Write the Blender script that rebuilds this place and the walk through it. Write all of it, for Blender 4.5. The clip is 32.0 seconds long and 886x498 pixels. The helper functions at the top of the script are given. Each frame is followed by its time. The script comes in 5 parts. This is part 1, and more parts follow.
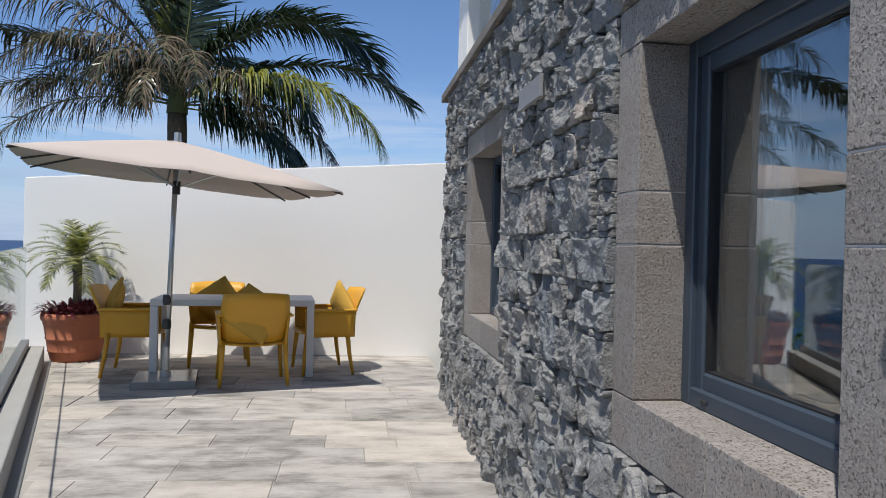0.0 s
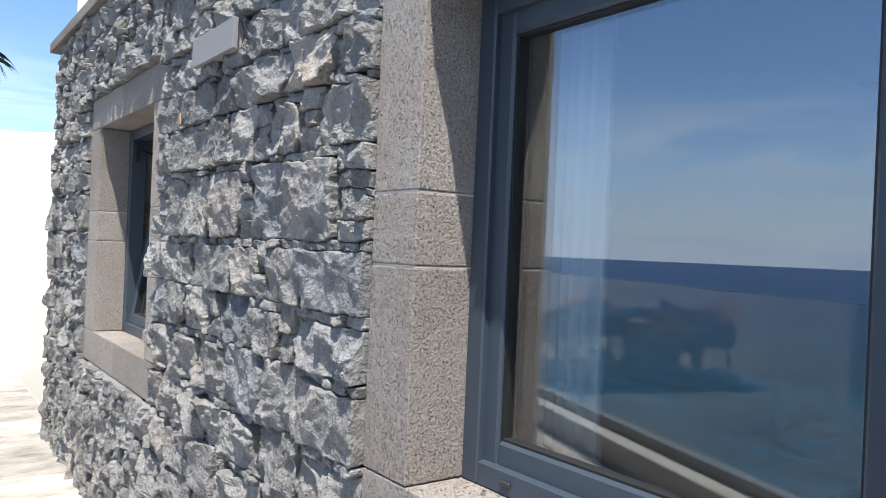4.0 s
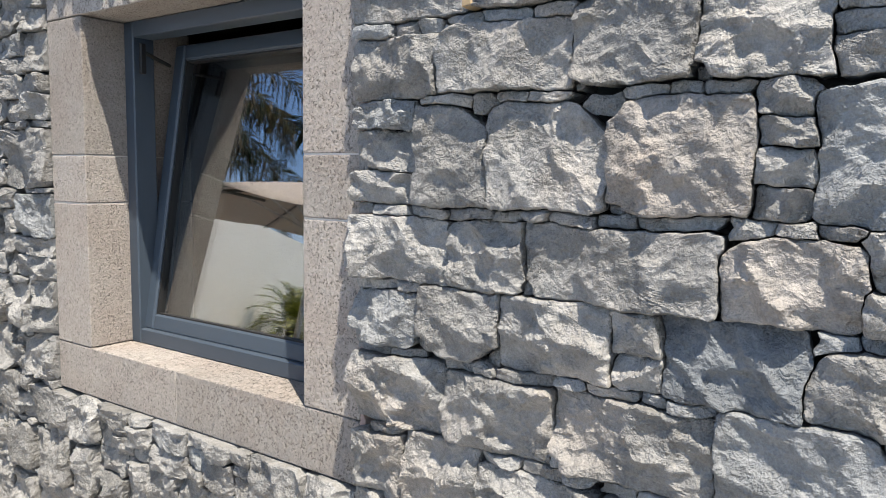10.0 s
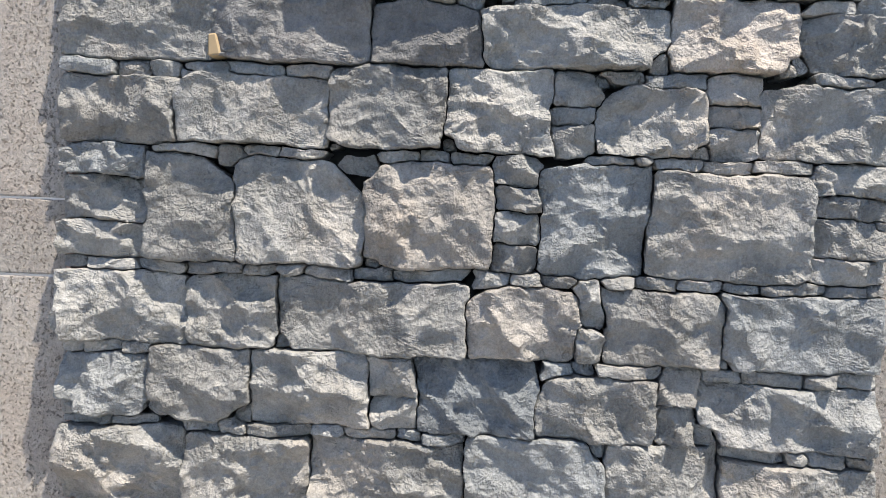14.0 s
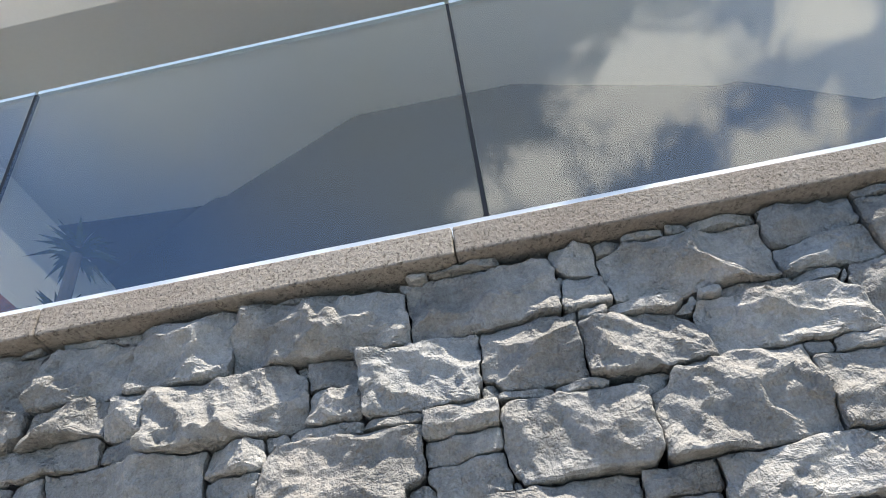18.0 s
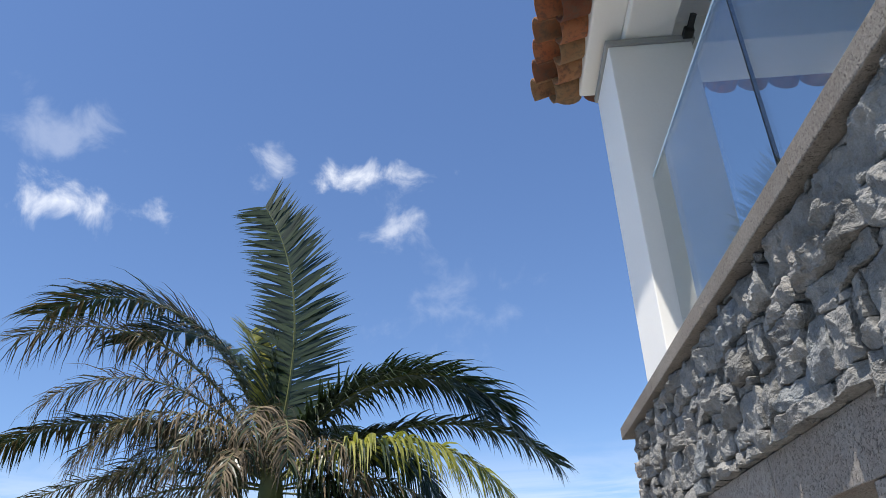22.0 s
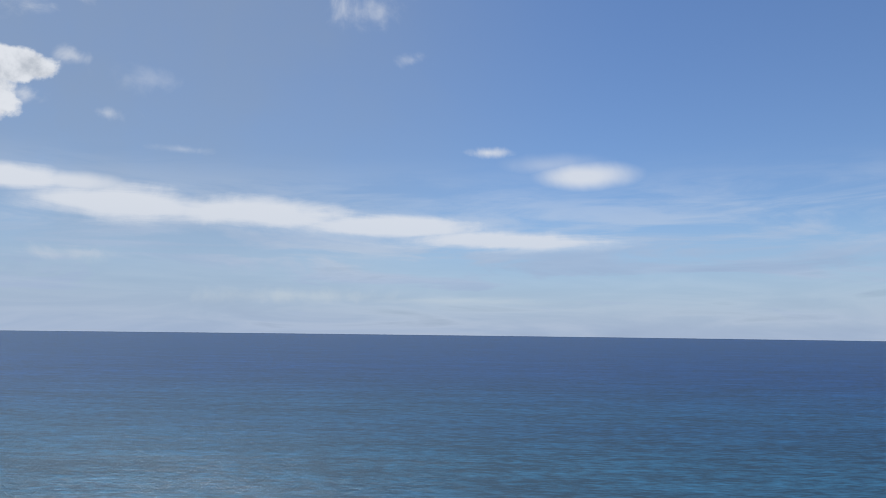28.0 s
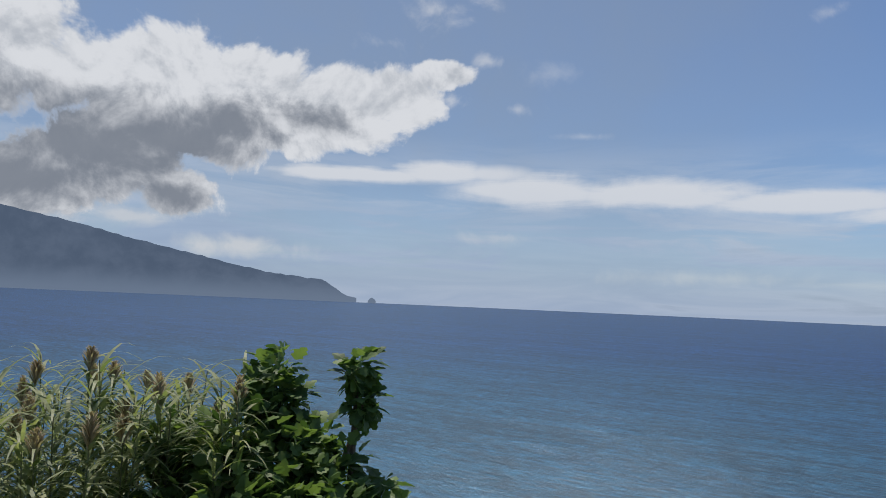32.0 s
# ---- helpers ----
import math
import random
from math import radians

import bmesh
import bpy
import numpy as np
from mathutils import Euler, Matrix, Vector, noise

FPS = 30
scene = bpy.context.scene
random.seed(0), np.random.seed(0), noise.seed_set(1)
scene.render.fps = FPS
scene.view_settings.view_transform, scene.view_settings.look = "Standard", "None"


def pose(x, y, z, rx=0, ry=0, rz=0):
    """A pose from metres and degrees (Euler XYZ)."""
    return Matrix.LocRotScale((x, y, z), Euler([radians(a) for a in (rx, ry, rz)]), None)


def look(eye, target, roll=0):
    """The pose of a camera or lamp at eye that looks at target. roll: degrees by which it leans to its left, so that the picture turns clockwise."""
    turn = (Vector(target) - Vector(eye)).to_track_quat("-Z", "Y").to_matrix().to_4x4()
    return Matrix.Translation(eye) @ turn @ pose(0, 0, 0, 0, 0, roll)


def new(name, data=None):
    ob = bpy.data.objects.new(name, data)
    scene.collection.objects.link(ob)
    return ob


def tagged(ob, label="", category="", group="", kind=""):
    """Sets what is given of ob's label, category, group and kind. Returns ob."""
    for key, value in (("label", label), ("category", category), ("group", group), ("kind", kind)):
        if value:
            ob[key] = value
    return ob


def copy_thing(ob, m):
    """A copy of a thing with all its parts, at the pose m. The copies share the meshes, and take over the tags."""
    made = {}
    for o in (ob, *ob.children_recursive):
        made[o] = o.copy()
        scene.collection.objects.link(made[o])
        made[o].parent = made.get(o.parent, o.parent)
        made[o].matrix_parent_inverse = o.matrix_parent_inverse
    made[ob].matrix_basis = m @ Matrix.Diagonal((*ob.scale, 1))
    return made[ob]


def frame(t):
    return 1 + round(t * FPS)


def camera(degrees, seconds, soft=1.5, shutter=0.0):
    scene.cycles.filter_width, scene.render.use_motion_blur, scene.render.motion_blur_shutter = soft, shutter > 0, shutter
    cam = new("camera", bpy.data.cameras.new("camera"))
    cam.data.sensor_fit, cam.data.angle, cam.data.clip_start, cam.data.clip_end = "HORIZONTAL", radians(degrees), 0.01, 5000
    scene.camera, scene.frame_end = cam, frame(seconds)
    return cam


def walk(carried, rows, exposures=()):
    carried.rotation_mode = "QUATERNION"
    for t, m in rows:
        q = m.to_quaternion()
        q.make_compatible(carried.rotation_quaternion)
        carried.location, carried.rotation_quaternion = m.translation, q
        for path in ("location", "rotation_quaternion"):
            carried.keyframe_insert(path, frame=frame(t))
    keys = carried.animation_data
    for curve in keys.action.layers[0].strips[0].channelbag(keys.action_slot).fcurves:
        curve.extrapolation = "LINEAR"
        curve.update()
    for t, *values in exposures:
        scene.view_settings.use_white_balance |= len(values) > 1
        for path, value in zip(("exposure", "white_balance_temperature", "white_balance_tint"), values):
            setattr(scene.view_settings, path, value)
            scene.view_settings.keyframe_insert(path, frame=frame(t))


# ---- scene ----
import itertools

# --- camera and walk ---
cam = camera(62.3, 32.0, soft=0.9)
PATH = [
    (0, look((-0.837, -0.773, 1.396), (-0.584, 1.211, 1.388), 1.33)),
    (0.5, look((-0.820, -0.756, 1.404), (-0.264, 1.165, 1.414), 1.35)),
    (1, look((-0.827, -0.721, 1.429), (-0.039, 1.117, 1.453), 1.23)),
    (1.5, look((-0.869, -0.614, 1.446), (0.061, 1.157, 1.482), 1.26)),
    (2, look((-0.879, -0.495, 1.454), (0.120, 1.237, 1.498), 1.83)),
    (2.5, look((-0.827, -0.369, 1.458), (0.219, 1.336, 1.500), 2.35)),
    (4.5, look((-0.872, 0.196, 1.452), (0.378, 1.756, 1.427), 2.36)),
    (5, look((-0.873, 0.361, 1.463), (0.426, 1.881, 1.409), 2.31)),
    (5.5, look((-0.927, 0.530, 1.459), (0.416, 2.009, 1.372), 2.31)),
    (6, look((-1.013, 0.694, 1.456), (0.362, 2.142, 1.343), 2.24)),
    (6.5, look((-1.055, 0.853, 1.456), (0.350, 2.270, 1.324), 2.16)),
    (7, look((-1.088, 1.028, 1.479), (0.341, 2.420, 1.339), 1.98)),
    (7.5, look((-1.145, 1.206, 1.492), (0.311, 2.569, 1.341), 1.68)),
    (8, look((-1.216, 1.363, 1.499), (0.271, 2.692, 1.344), 1.47)),
    (8.5, look((-1.211, 1.505, 1.490), (0.301, 2.804, 1.327), 1.41)),
    (9, look((-1.201, 1.677, 1.510), (0.337, 2.943, 1.340), 1.19)),
    (9.5, look((-1.223, 1.791, 1.516), (0.350, 3.012, 1.330), 1.05)),
    (10, look((-1.293, 1.925, 1.525), (0.334, 3.070, 1.323), 0.85)),
    (10.5, look((-1.365, 2.015, 1.530), (0.325, 3.063, 1.317), 0.79)),
    (11, look((-1.370, 2.048, 1.530), (0.385, 2.980, 1.305), 0.98)),
    (11.5, look((-1.335, 2.115, 1.533), (0.482, 2.919, 1.302), 1.35)),
    (12, look((-1.320, 2.178, 1.539), (0.553, 2.843, 1.319), 1.72)),
    (12.5, look((-1.344, 2.222, 1.542), (0.581, 2.720, 1.324), 1.99)),
    (13, look((-1.390, 2.226, 1.549), (0.570, 2.560, 1.337), 2.25)),
    (13.5, look((-1.424, 2.199, 1.561), (0.557, 2.389, 1.368), 2.35)),
    (15.5, look((-1.491, 2.308, 1.682), (0.500, 2.246, 1.861), -1.64)),
    (16, look((-1.449, 2.303, 1.711), (0.515, 2.237, 2.082), -2.35)),
    (16.5, look((-1.365, 2.258, 1.757), (0.542, 2.202, 2.356), -2.88)),
    (17, look((-1.293, 2.236, 1.801), (0.520, 2.210, 2.644), -3.71)),
    (17.5, look((-1.213, 2.233, 1.828), (0.486, 2.271, 2.883), -5.16)),
    (18, look((-1.094, 2.201, 1.839), (0.460, 2.353, 3.090), -7.58)),
    (18.5, look((-0.957, 2.129, 1.840), (0.473, 2.428, 3.207), -11.92)),
    (19, look((-0.885, 2.041, 1.834), (0.442, 2.530, 3.248), -17.48)),
    (19.5, look((-0.859, 1.973, 1.816), (0.351, 2.735, 3.214), -21.22)),
    (20, look((-0.840, 1.898, 1.796), (0.207, 2.992, 3.103), -20.38)),
    (20.5, look((-0.799, 1.829, 1.797), (-0.016, 3.227, 2.994), -15.41)),
    (21, look((-0.739, 1.756, 1.786), (-0.259, 3.357, 2.884), -9.28)),
    (21.5, look((-0.741, 1.711, 1.774), (-0.545, 3.424, 2.788), -4.89)),
    (22, look((-0.794, 1.652, 1.766), (-0.872, 3.418, 2.702), -2.61)),
    (22.5, look((-0.833, 1.585, 1.743), (-1.186, 3.359, 2.596), -1.66)),
    (23, look((-0.883, 1.553, 1.705), (-1.514, 3.286, 2.478), -0.93)),
    (23.5, look((-0.902, 1.561, 1.705), (-1.806, 3.207, 2.391), -0.56)),
    (24, look((-0.886, 1.585, 1.676), (-2.051, 3.094, 2.280), 0.24)),
    (24.5, look((-0.894, 1.587, 1.668), (-2.285, 2.924, 2.195), 0.57)),
    (25, look((-0.919, 1.566, 1.662), (-2.497, 2.707, 2.120), 0.87)),
    (25.5, look((-0.943, 1.545, 1.657), (-2.664, 2.482, 2.055), 1.02)),
    (26, look((-0.946, 1.543, 1.656), (-2.777, 2.267, 2.003), 0.94)),
    (26.5, look((-0.946, 1.543, 1.656), (-2.859, 2.045, 1.955), -0.17)),
    (28.5, look((-0.945, 1.542, 1.657), (-2.901, 1.182, 1.864), 1.43)),
    (29, look((-0.945, 1.542, 1.657), (-2.861, 1.002, 1.850), 1.73)),
    (29.5, look((-0.945, 1.542, 1.658), (-2.808, 0.837, 1.836), 1.88)),
    (30, look((-0.945, 1.542, 1.658), (-2.747, 0.690, 1.825), 1.90)),
    (30.5, look((-0.946, 1.542, 1.658), (-2.686, 0.570, 1.817), 1.99)),
    (31, look((-0.946, 1.542, 1.658), (-2.634, 0.481, 1.810), 2.28)),
    (31.5, look((-0.946, 1.542, 1.658), (-2.595, 0.420, 1.806), 2.48)),
    (32, look((-0.946, 1.542, 1.658), (-2.573, 0.387, 1.803), 2.52)),
]
walk(cam, PATH, exposures=[(0, 0.05, 6500, 10), (1, 0.48, 6500, 10), (2.5, 0.68, 6700, 10), (4.5, 1.0, 6700, 10), (8, 1.13, 7200, 10), (13, 1.17, 7200, 10), (16, 1.26, 7400, 10), (18, 1.46, 7350, 10), (20, 1.44, 7550, 10), (21, 1.0, 7400, 10), (22, 0.52, 6800, 10), (23, 0.1, 6500, 10), (26, -0.05, 6500, 10), (28.5, -0.2, 6600, 10), (32, -0.3, 6700, 10)])

# --- world, sun ---
SUN_DIR = Vector((0.23, 0.34, -1.0)).normalized()
SUN_EL = math.asin(-SUN_DIR.z)
SUN_ROT = math.atan2(-SUN_DIR.x, -SUN_DIR.y)


class Nodes:
    """Short hand for building node trees."""

    def __init__(self, tree):
        self.t = tree
        tree.nodes.clear()

    def add(self, kind, ins=None, **props):
        n = self.t.nodes.new(kind)
        for k, v in props.items():
            if k == "op":
                n.operation = v
            elif k == "blend":
                n.blend_type = v
            elif k == "data":
                n.data_type = v
            elif k == "feature":
                n.feature = v
            elif k == "dims":
                n.noise_dimensions = v
            elif k == "vtype":
                n.vector_type = v
            elif k == "clamp":
                n.use_clamp = v
        for k, v in (ins or {}).items():
            s = n.inputs[k]
            if isinstance(v, bpy.types.NodeSocket):
                self.t.links.new(v, s)
            else:
                s.default_value = v
        return n

    def math(self, op, a, b=0.0, clamp=False):
        return self.add("ShaderNodeMath", {0: a, 1: b}, op=op, clamp=clamp).outputs[0]

    def ramp(self, fac, stops, interp="LINEAR"):
        n = self.t.nodes.new("ShaderNodeValToRGB")
        n.color_ramp.interpolation = interp
        els = n.color_ramp.elements
        while len(els) < len(stops):
            els.new(0.5)
        for e, (p, c) in zip(els, stops):
            e.position = p
            e.color = (*c, 1) if isinstance(c, tuple) else (c, c, c, 1)
        self.t.links.new(fac, n.inputs[0])
        return n.outputs[0]

    def mix(self, fac, a, b, blend="MIX"):
        n = self.t.nodes.new("ShaderNodeMix")
        n.data_type, n.blend_type = "RGBA", blend
        for i, v in ((0, fac), (6, a), (7, b)):
            if isinstance(v, bpy.types.NodeSocket):
                self.t.links.new(v, n.inputs[i])
            else:
                n.inputs[i].default_value = (*v, 1) if isinstance(v, tuple) and len(v) == 3 else v
        return n.outputs[2]

    def noise(self, vec, scale, detail=4.0, rough=0.55, dist=0.0, out=0):
        return self.add("ShaderNodeTexNoise", {"Vector": vec, "Scale": scale, "Detail": detail, "Roughness": rough, "Distortion": dist}).outputs[out]

    def smooth(self, v, lo, hi):
        n = self.add("ShaderNodeMapRange", {0: v, 1: lo, 2: hi, 3: 0.0, 4: 1.0})
        n.interpolation_type = "SMOOTHSTEP"
        return n.outputs[0]


def heading(az, el):
    """A direction from degrees to the left of +y and degrees above the horizon."""
    a, e = radians(az), radians(el)
    return (-math.sin(a) * math.cos(e), math.cos(a) * math.cos(e), math.sin(e))


world = bpy.data.worlds.new("sky")
scene.world = world
world.use_nodes = True
N = Nodes(world.node_tree)
sky = N.t.nodes.new("ShaderNodeTexSky")
sky.sky_type = "NISHITA"
sky.sun_disc = False
sky.sun_elevation, sky.sun_rotation = SUN_EL, SUN_ROT
sky.air_density, sky.dust_density, sky.ozone_density = 1.0, 0.25, 2.2
direction = N.add("ShaderNodeTexCoord").outputs["Generated"]
sep = N.add("ShaderNodeSeparateXYZ", {0: direction})
up = sep.outputs[2]
puff_noise = N.noise(direction, 17.0, 9.0, 0.58, 0.4)
wisp_vec = N.add("ShaderNodeMapping", {"Vector": direction, "Scale": (2.6, 2.6, 18.0)}).outputs[0]
wisp_noise = N.noise(wisp_vec, 1.6, 7.0, 0.6, 0.6)
billow = N.noise(direction, 11.0, 9.0, 0.56, 0.35)
soft_noise = N.noise(direction, 5.0, 6.0, 0.6, 0.2)
# low bank of haze clouds above the sea
bank = N.math("MULTIPLY", N.smooth(wisp_noise, 0.34, 0.62), N.math("MULTIPLY", N.smooth(up, 0.24, 0.05), N.smooth(up, -0.02, 0.02)))
bank = N.math("MULTIPLY", bank, 0.85)
haze = N.math("MULTIPLY", N.smooth(up, 0.16, -0.02), 0.92)
cloud = N.math("MAXIMUM", bank, haze)


def puff(az, el, wide, tall, lo=0.5, dense=1.0, grain=None, soft=-0.35):
    """A cloud about a direction: wide and tall are half sizes in degrees."""
    c = Vector(heading(az, el))
    side = Vector((-math.cos(radians(az)), -math.sin(radians(az)), 0))
    over = side.cross(c)
    if over.z < 0:
        over = -over
    a = N.add("ShaderNodeVectorMath", {0: direction, 1: tuple(side)}, op="DOT_PRODUCT").outputs["Value"]
    b = N.add("ShaderNodeVectorMath", {0: direction, 1: tuple(over)}, op="DOT_PRODUCT").outputs["Value"]
    f = N.add("ShaderNodeVectorMath", {0: direction, 1: tuple(c)}, op="DOT_PRODUCT").outputs["Value"]
    a = N.math("DIVIDE", a, math.sin(radians(wide)))
    b = N.math("DIVIDE", b, math.sin(radians(tall)))
    r = N.math("SQRT", N.math("ADD", N.math("MULTIPLY", a, a), N.math("MULTIPLY", b, b)))
    r = N.math("ADD", r, N.math("MULTIPLY", N.math("SUBTRACT", grain or puff_noise, 0.5), -3.2 * lo))
    m = N.math("MULTIPLY", N.smooth(r, 1.15, soft), N.math("GREATER_THAN", f, 0.0))
    return N.math("MULTIPLY", m, dense), b


for az, el, w, h, lo, dense in ((34.2, 29.0, 4.6, 1.5, 1.3, 0.85), (35.3, 33.2, 2.8, 1.6, 1.4, 0.22), (17.4, 33.6, 1.9, 1.5, 1.2, 0.6), (10.4, 33.6, 3.6, 1.2, 1.3, 0.85),
                                (7.0, 30.6, 2.2, 2.2, 1.1, 0.6), (57.0, 25.5, 0.9, 1.0, 1.0, 0.4), (97.4, 20.8, 1.3, 0.6, 1.0, 0.7), (100.5, 24.2, 3.0, 1.2, 1.1, 0.7), (117.7, 17.8, 3.0, 0.8, 1.1, 0.3), (126.5, 22.2, 3.0, 1.1, 1.1, 0.75), (125.6, 15.7, 1.6, 0.6, 1.2, 0.8), (122.3, 18.6, 1.0, 0.5, 1.2, 0.7), (131.0, 19.6, 1.6, 0.7, 1.2, 0.7), (120.3, 15.1, 1.5, 0.4, 1.2, 0.5), (114.6, 13.1, 1.8, 0.3, 0.8, 0.5), (2.5, 23.0, 3.5, 2.5, 1.4, 0.16),
                                (109.0, 46.0, 9.0, 5.0, 0.9, 1.0), (95.5, 42.5, 7.0, 3.6, 0.9, 0.9), (117.5, 38.5, 6.0, 2.8, 0.9, 0.8), (128.0, 45.0, 8.0, 3.0, 0.9, 0.8), (69.0, 60.0, 5.0, 3.5, 0.9, 0.8)):
    m, _ = puff(az, el, w * 1.15, h * 1.1, lo * 1.35, dense, None, -0.9) if el < 36 else puff(az, el, w, h, 0.75, 1.0, puff_noise, 0.35)
    cloud = N.math("MAXIMUM", cloud, m)
# long flat cloud and lens cloud over the sea
for az, el, w, h, lo, dense, soft, grain in ((122.5, 10.1, 5.0, 0.9, 0.35, 0.85, 0.2, soft_noise), (106.0, 9.3, 4.5, 0.5, 0.7, 0.6, 0.0, wisp_noise), (88.0, 7.2, 11.0, 0.9, 0.8, 0.55, -0.2, wisp_noise),
                                             (83.8, 12.0, 4.2, 1.1, 0.5, 0.85, 0.1, soft_noise), (91.2, 13.9, 2.3, 0.5, 0.7, 0.8, 0.0, puff_noise), (86.5, 12.9, 4.5, 0.9, 0.6, 0.35, -0.2, soft_noise),
                                             (45.5, 2.6, 7.0, 0.7, 0.8, 0.6, 0.0, wisp_noise)):
    m, _ = puff(az, el, w, h, lo, dense, grain, soft)
    cloud = N.math("MAXIMUM", cloud, m)
# low white heaps on the horizon and along the headland's ridge
heaps = None
for az, el, w, h, lo, dense, soft, grain in ((121.0, 5.2, 4.0, 0.6, 0.8, 0.6, 0.0, puff_noise), (106.0, 2.6, 9.0, 0.7, 0.9, 0.55, -0.2, puff_noise), (141.0, 3.6, 7.0, 1.0, 0.8, 0.9, 0.0, puff_noise),
                                             (148.5, 5.2, 4.0, 0.8, 0.7, 0.85, 0.0, puff_noise), (101.0, 5.6, 13.0, 1.5, 0.7, 0.6, -0.6, wisp_noise), (96.0, 2.4, 12.0, 0.5, 0.9, 0.5, -0.3, wisp_noise)):
    m, _ = puff(az, el, w, h, lo, dense, grain, soft)
    heaps = m if heaps is None else N.math("MAXIMUM", heaps, m)
cloud = N.math("MAXIMUM", cloud, heaps)


def lobes(spots):
    """A field that is 1 in the middle of each spot and 0 on its rim; spots are az, el and half sizes in degrees."""
    field = None
    for az, el, wide, tall in spots:
        c = Vector(heading(az, el))
        side = Vector((-math.cos(radians(az)), -math.sin(radians(az)), 0))
        over = c.cross(side)
        over = over if over.z > 0 else -over
        a = N.add("ShaderNodeVectorMath", {0: direction, 1: tuple(side / math.sin(radians(wide)))}, op="DOT_PRODUCT").outputs["Value"]
        b = N.add("ShaderNodeVectorMath", {0: direction, 1: tuple(over / math.sin(radians(tall)))}, op="DOT_PRODUCT").outputs["Value"]
        f = N.add("ShaderNodeVectorMath", {0: direction, 1: tuple(c)}, op="DOT_PRODUCT").outputs["Value"]
        r = N.math("SQRT", N.math("ADD", N.math("MULTIPLY", a, a), N.math("MULTIPLY", b, b)))
        one = N.math("SUBTRACT", N.math("SUBTRACT", 1.0, r), N.math("MULTIPLY", N.math("LESS_THAN", f, 0.0), 50.0))
        field = one if field is None else N.math("MAXIMUM", field, one)
    return field


def centred(tex, amount):
    return N.math("MULTIPLY", N.math("SUBTRACT", tex, 0.5), amount)


# the long flat cloud that sinks slowly towards the open sea, domed at one end
band = lobes(((132.5, 9.6, 7.5, 0.75), (125.6, 10.0, 4.3, 1.15), (119, 8.9, 8.5, 1.55), (109, 8.8, 9.5, 1.45), (99, 8.1, 9.0, 1.1), (90, 7.1, 10.0, 0.9)))
band = N.math("ADD", band, N.math("ADD", centred(wisp_noise, 1.3), centred(puff_noise, 0.6)))
band = N.math("MULTIPLY", N.smooth(band, -0.16, 0.6), 0.9)
cloud = N.math("MAXIMUM", cloud, band)
# the large cumulus over the headland, grey below
heap_noise = N.noise(direction, 9.0, 10.0, 0.6, 0.25)
heap = lobes(((160, 15.0, 12, 7.0), (147.5, 15.2, 8.0, 5.4), (140.5, 14.9, 7.0, 4.6), (134.5, 14.8, 5.6, 3.4), (129.5, 15.6, 3.6, 2.3), (126.2, 17.4, 2.4, 1.2), (143.5, 11.6, 5.5, 2.8), (137.5, 12.4, 4.5, 2.2), (151, 9.6, 8.5, 4.2), (145.6, 7.2, 3.4, 2.3), (157, 7.4, 9.0, 3.2)))
big = N.smooth(N.math("ADD", N.math("ADD", heap, centred(heap_noise, 2.4)), centred(puff_noise, 0.5)), -0.02, 0.26)
lifted = N.add("ShaderNodeVectorMath", {0: direction, 1: (0.004, 0.006, 0.016)}, op="ADD").outputs["Vector"]
swell = N.math("SUBTRACT", N.noise(lifted, 9.0, 10.0, 0.6, 0.25), heap_noise)
grey = lobes(((152, 9.8, 10, 3.6), (146.5, 11.2, 6.5, 2.4), (156, 7.4, 8.5, 2.8), (142.0, 12.6, 4.5, 1.7), (136.5, 13.4, 3.8, 1.2), (146.0, 7.0, 3.0, 1.4), (160, 12.5, 5.0, 1.5)))
grey = N.math("ADD", N.math("ADD", grey, centred(billow, 1.3)), N.math("MULTIPLY", swell, 3.0))
grey = N.math("MULTIPLY", N.smooth(grey, -0.5, 0.8), big)
low_vec = N.add("ShaderNodeMapping", {"Vector": direction, "Location": (3.1, 1.7, 0.4), "Scale": (3.4, 3.4, 26.0)}).outputs[0]
streak = N.noise(low_vec, 1.3, 6.0, 0.55, 0.6)
low_col = N.ramp(streak, [(0.34, (0.40, 0.475, 0.625)), (0.47, (0.435, 0.51, 0.655)), (0.60, (0.50, 0.56, 0.69)), (0.72, (0.41, 0.475, 0.60))])
low_col = N.mix(1.0, low_col, (8.6, 9.5, 10.5), "MULTIPLY")
bright = N.mix(N.smooth(up, 0.20, 0.08), (7.6, 8.0, 8.7), low_col)
bright = N.mix(heaps, bright, (6.8, 7.2, 7.8))
solid_cloud = N.math("MAXIMUM", N.math("MULTIPLY", band, 0.85), big)
puffed = N.smooth(N.math("MULTIPLY", swell, 6.0), -0.4, 0.9)
bright = N.mix(solid_cloud, bright, N.mix(N.math("MULTIPLY", big, puffed), (7.8, 8.2, 8.9), (5.0, 5.5, 6.3)))
bright = N.mix(N.math("MULTIPLY", grey, 0.93), bright, (2.1, 2.45, 3.1))
cloud = N.math("MAXIMUM", cloud, big)
cloud = N.math("MULTIPLY", cloud, N.smooth(up, -0.03, 0.0))
sky_col = N.mix(1.0, sky.outputs[0], (0.82, 0.97, 1.20), "MULTIPLY")
veil_side = N.add("ShaderNodeVectorMath", {0: direction, 1: heading(140, 22)}, op="DOT_PRODUCT").outputs["Value"]
veil = N.math("MULTIPLY", N.smooth(veil_side, 0.55, 0.99), N.math("ADD", N.math("MULTIPLY", soft_noise, 0.5), 0.27))
sky_col = N.mix(veil, sky_col, (2.9, 3.6, 4.5))
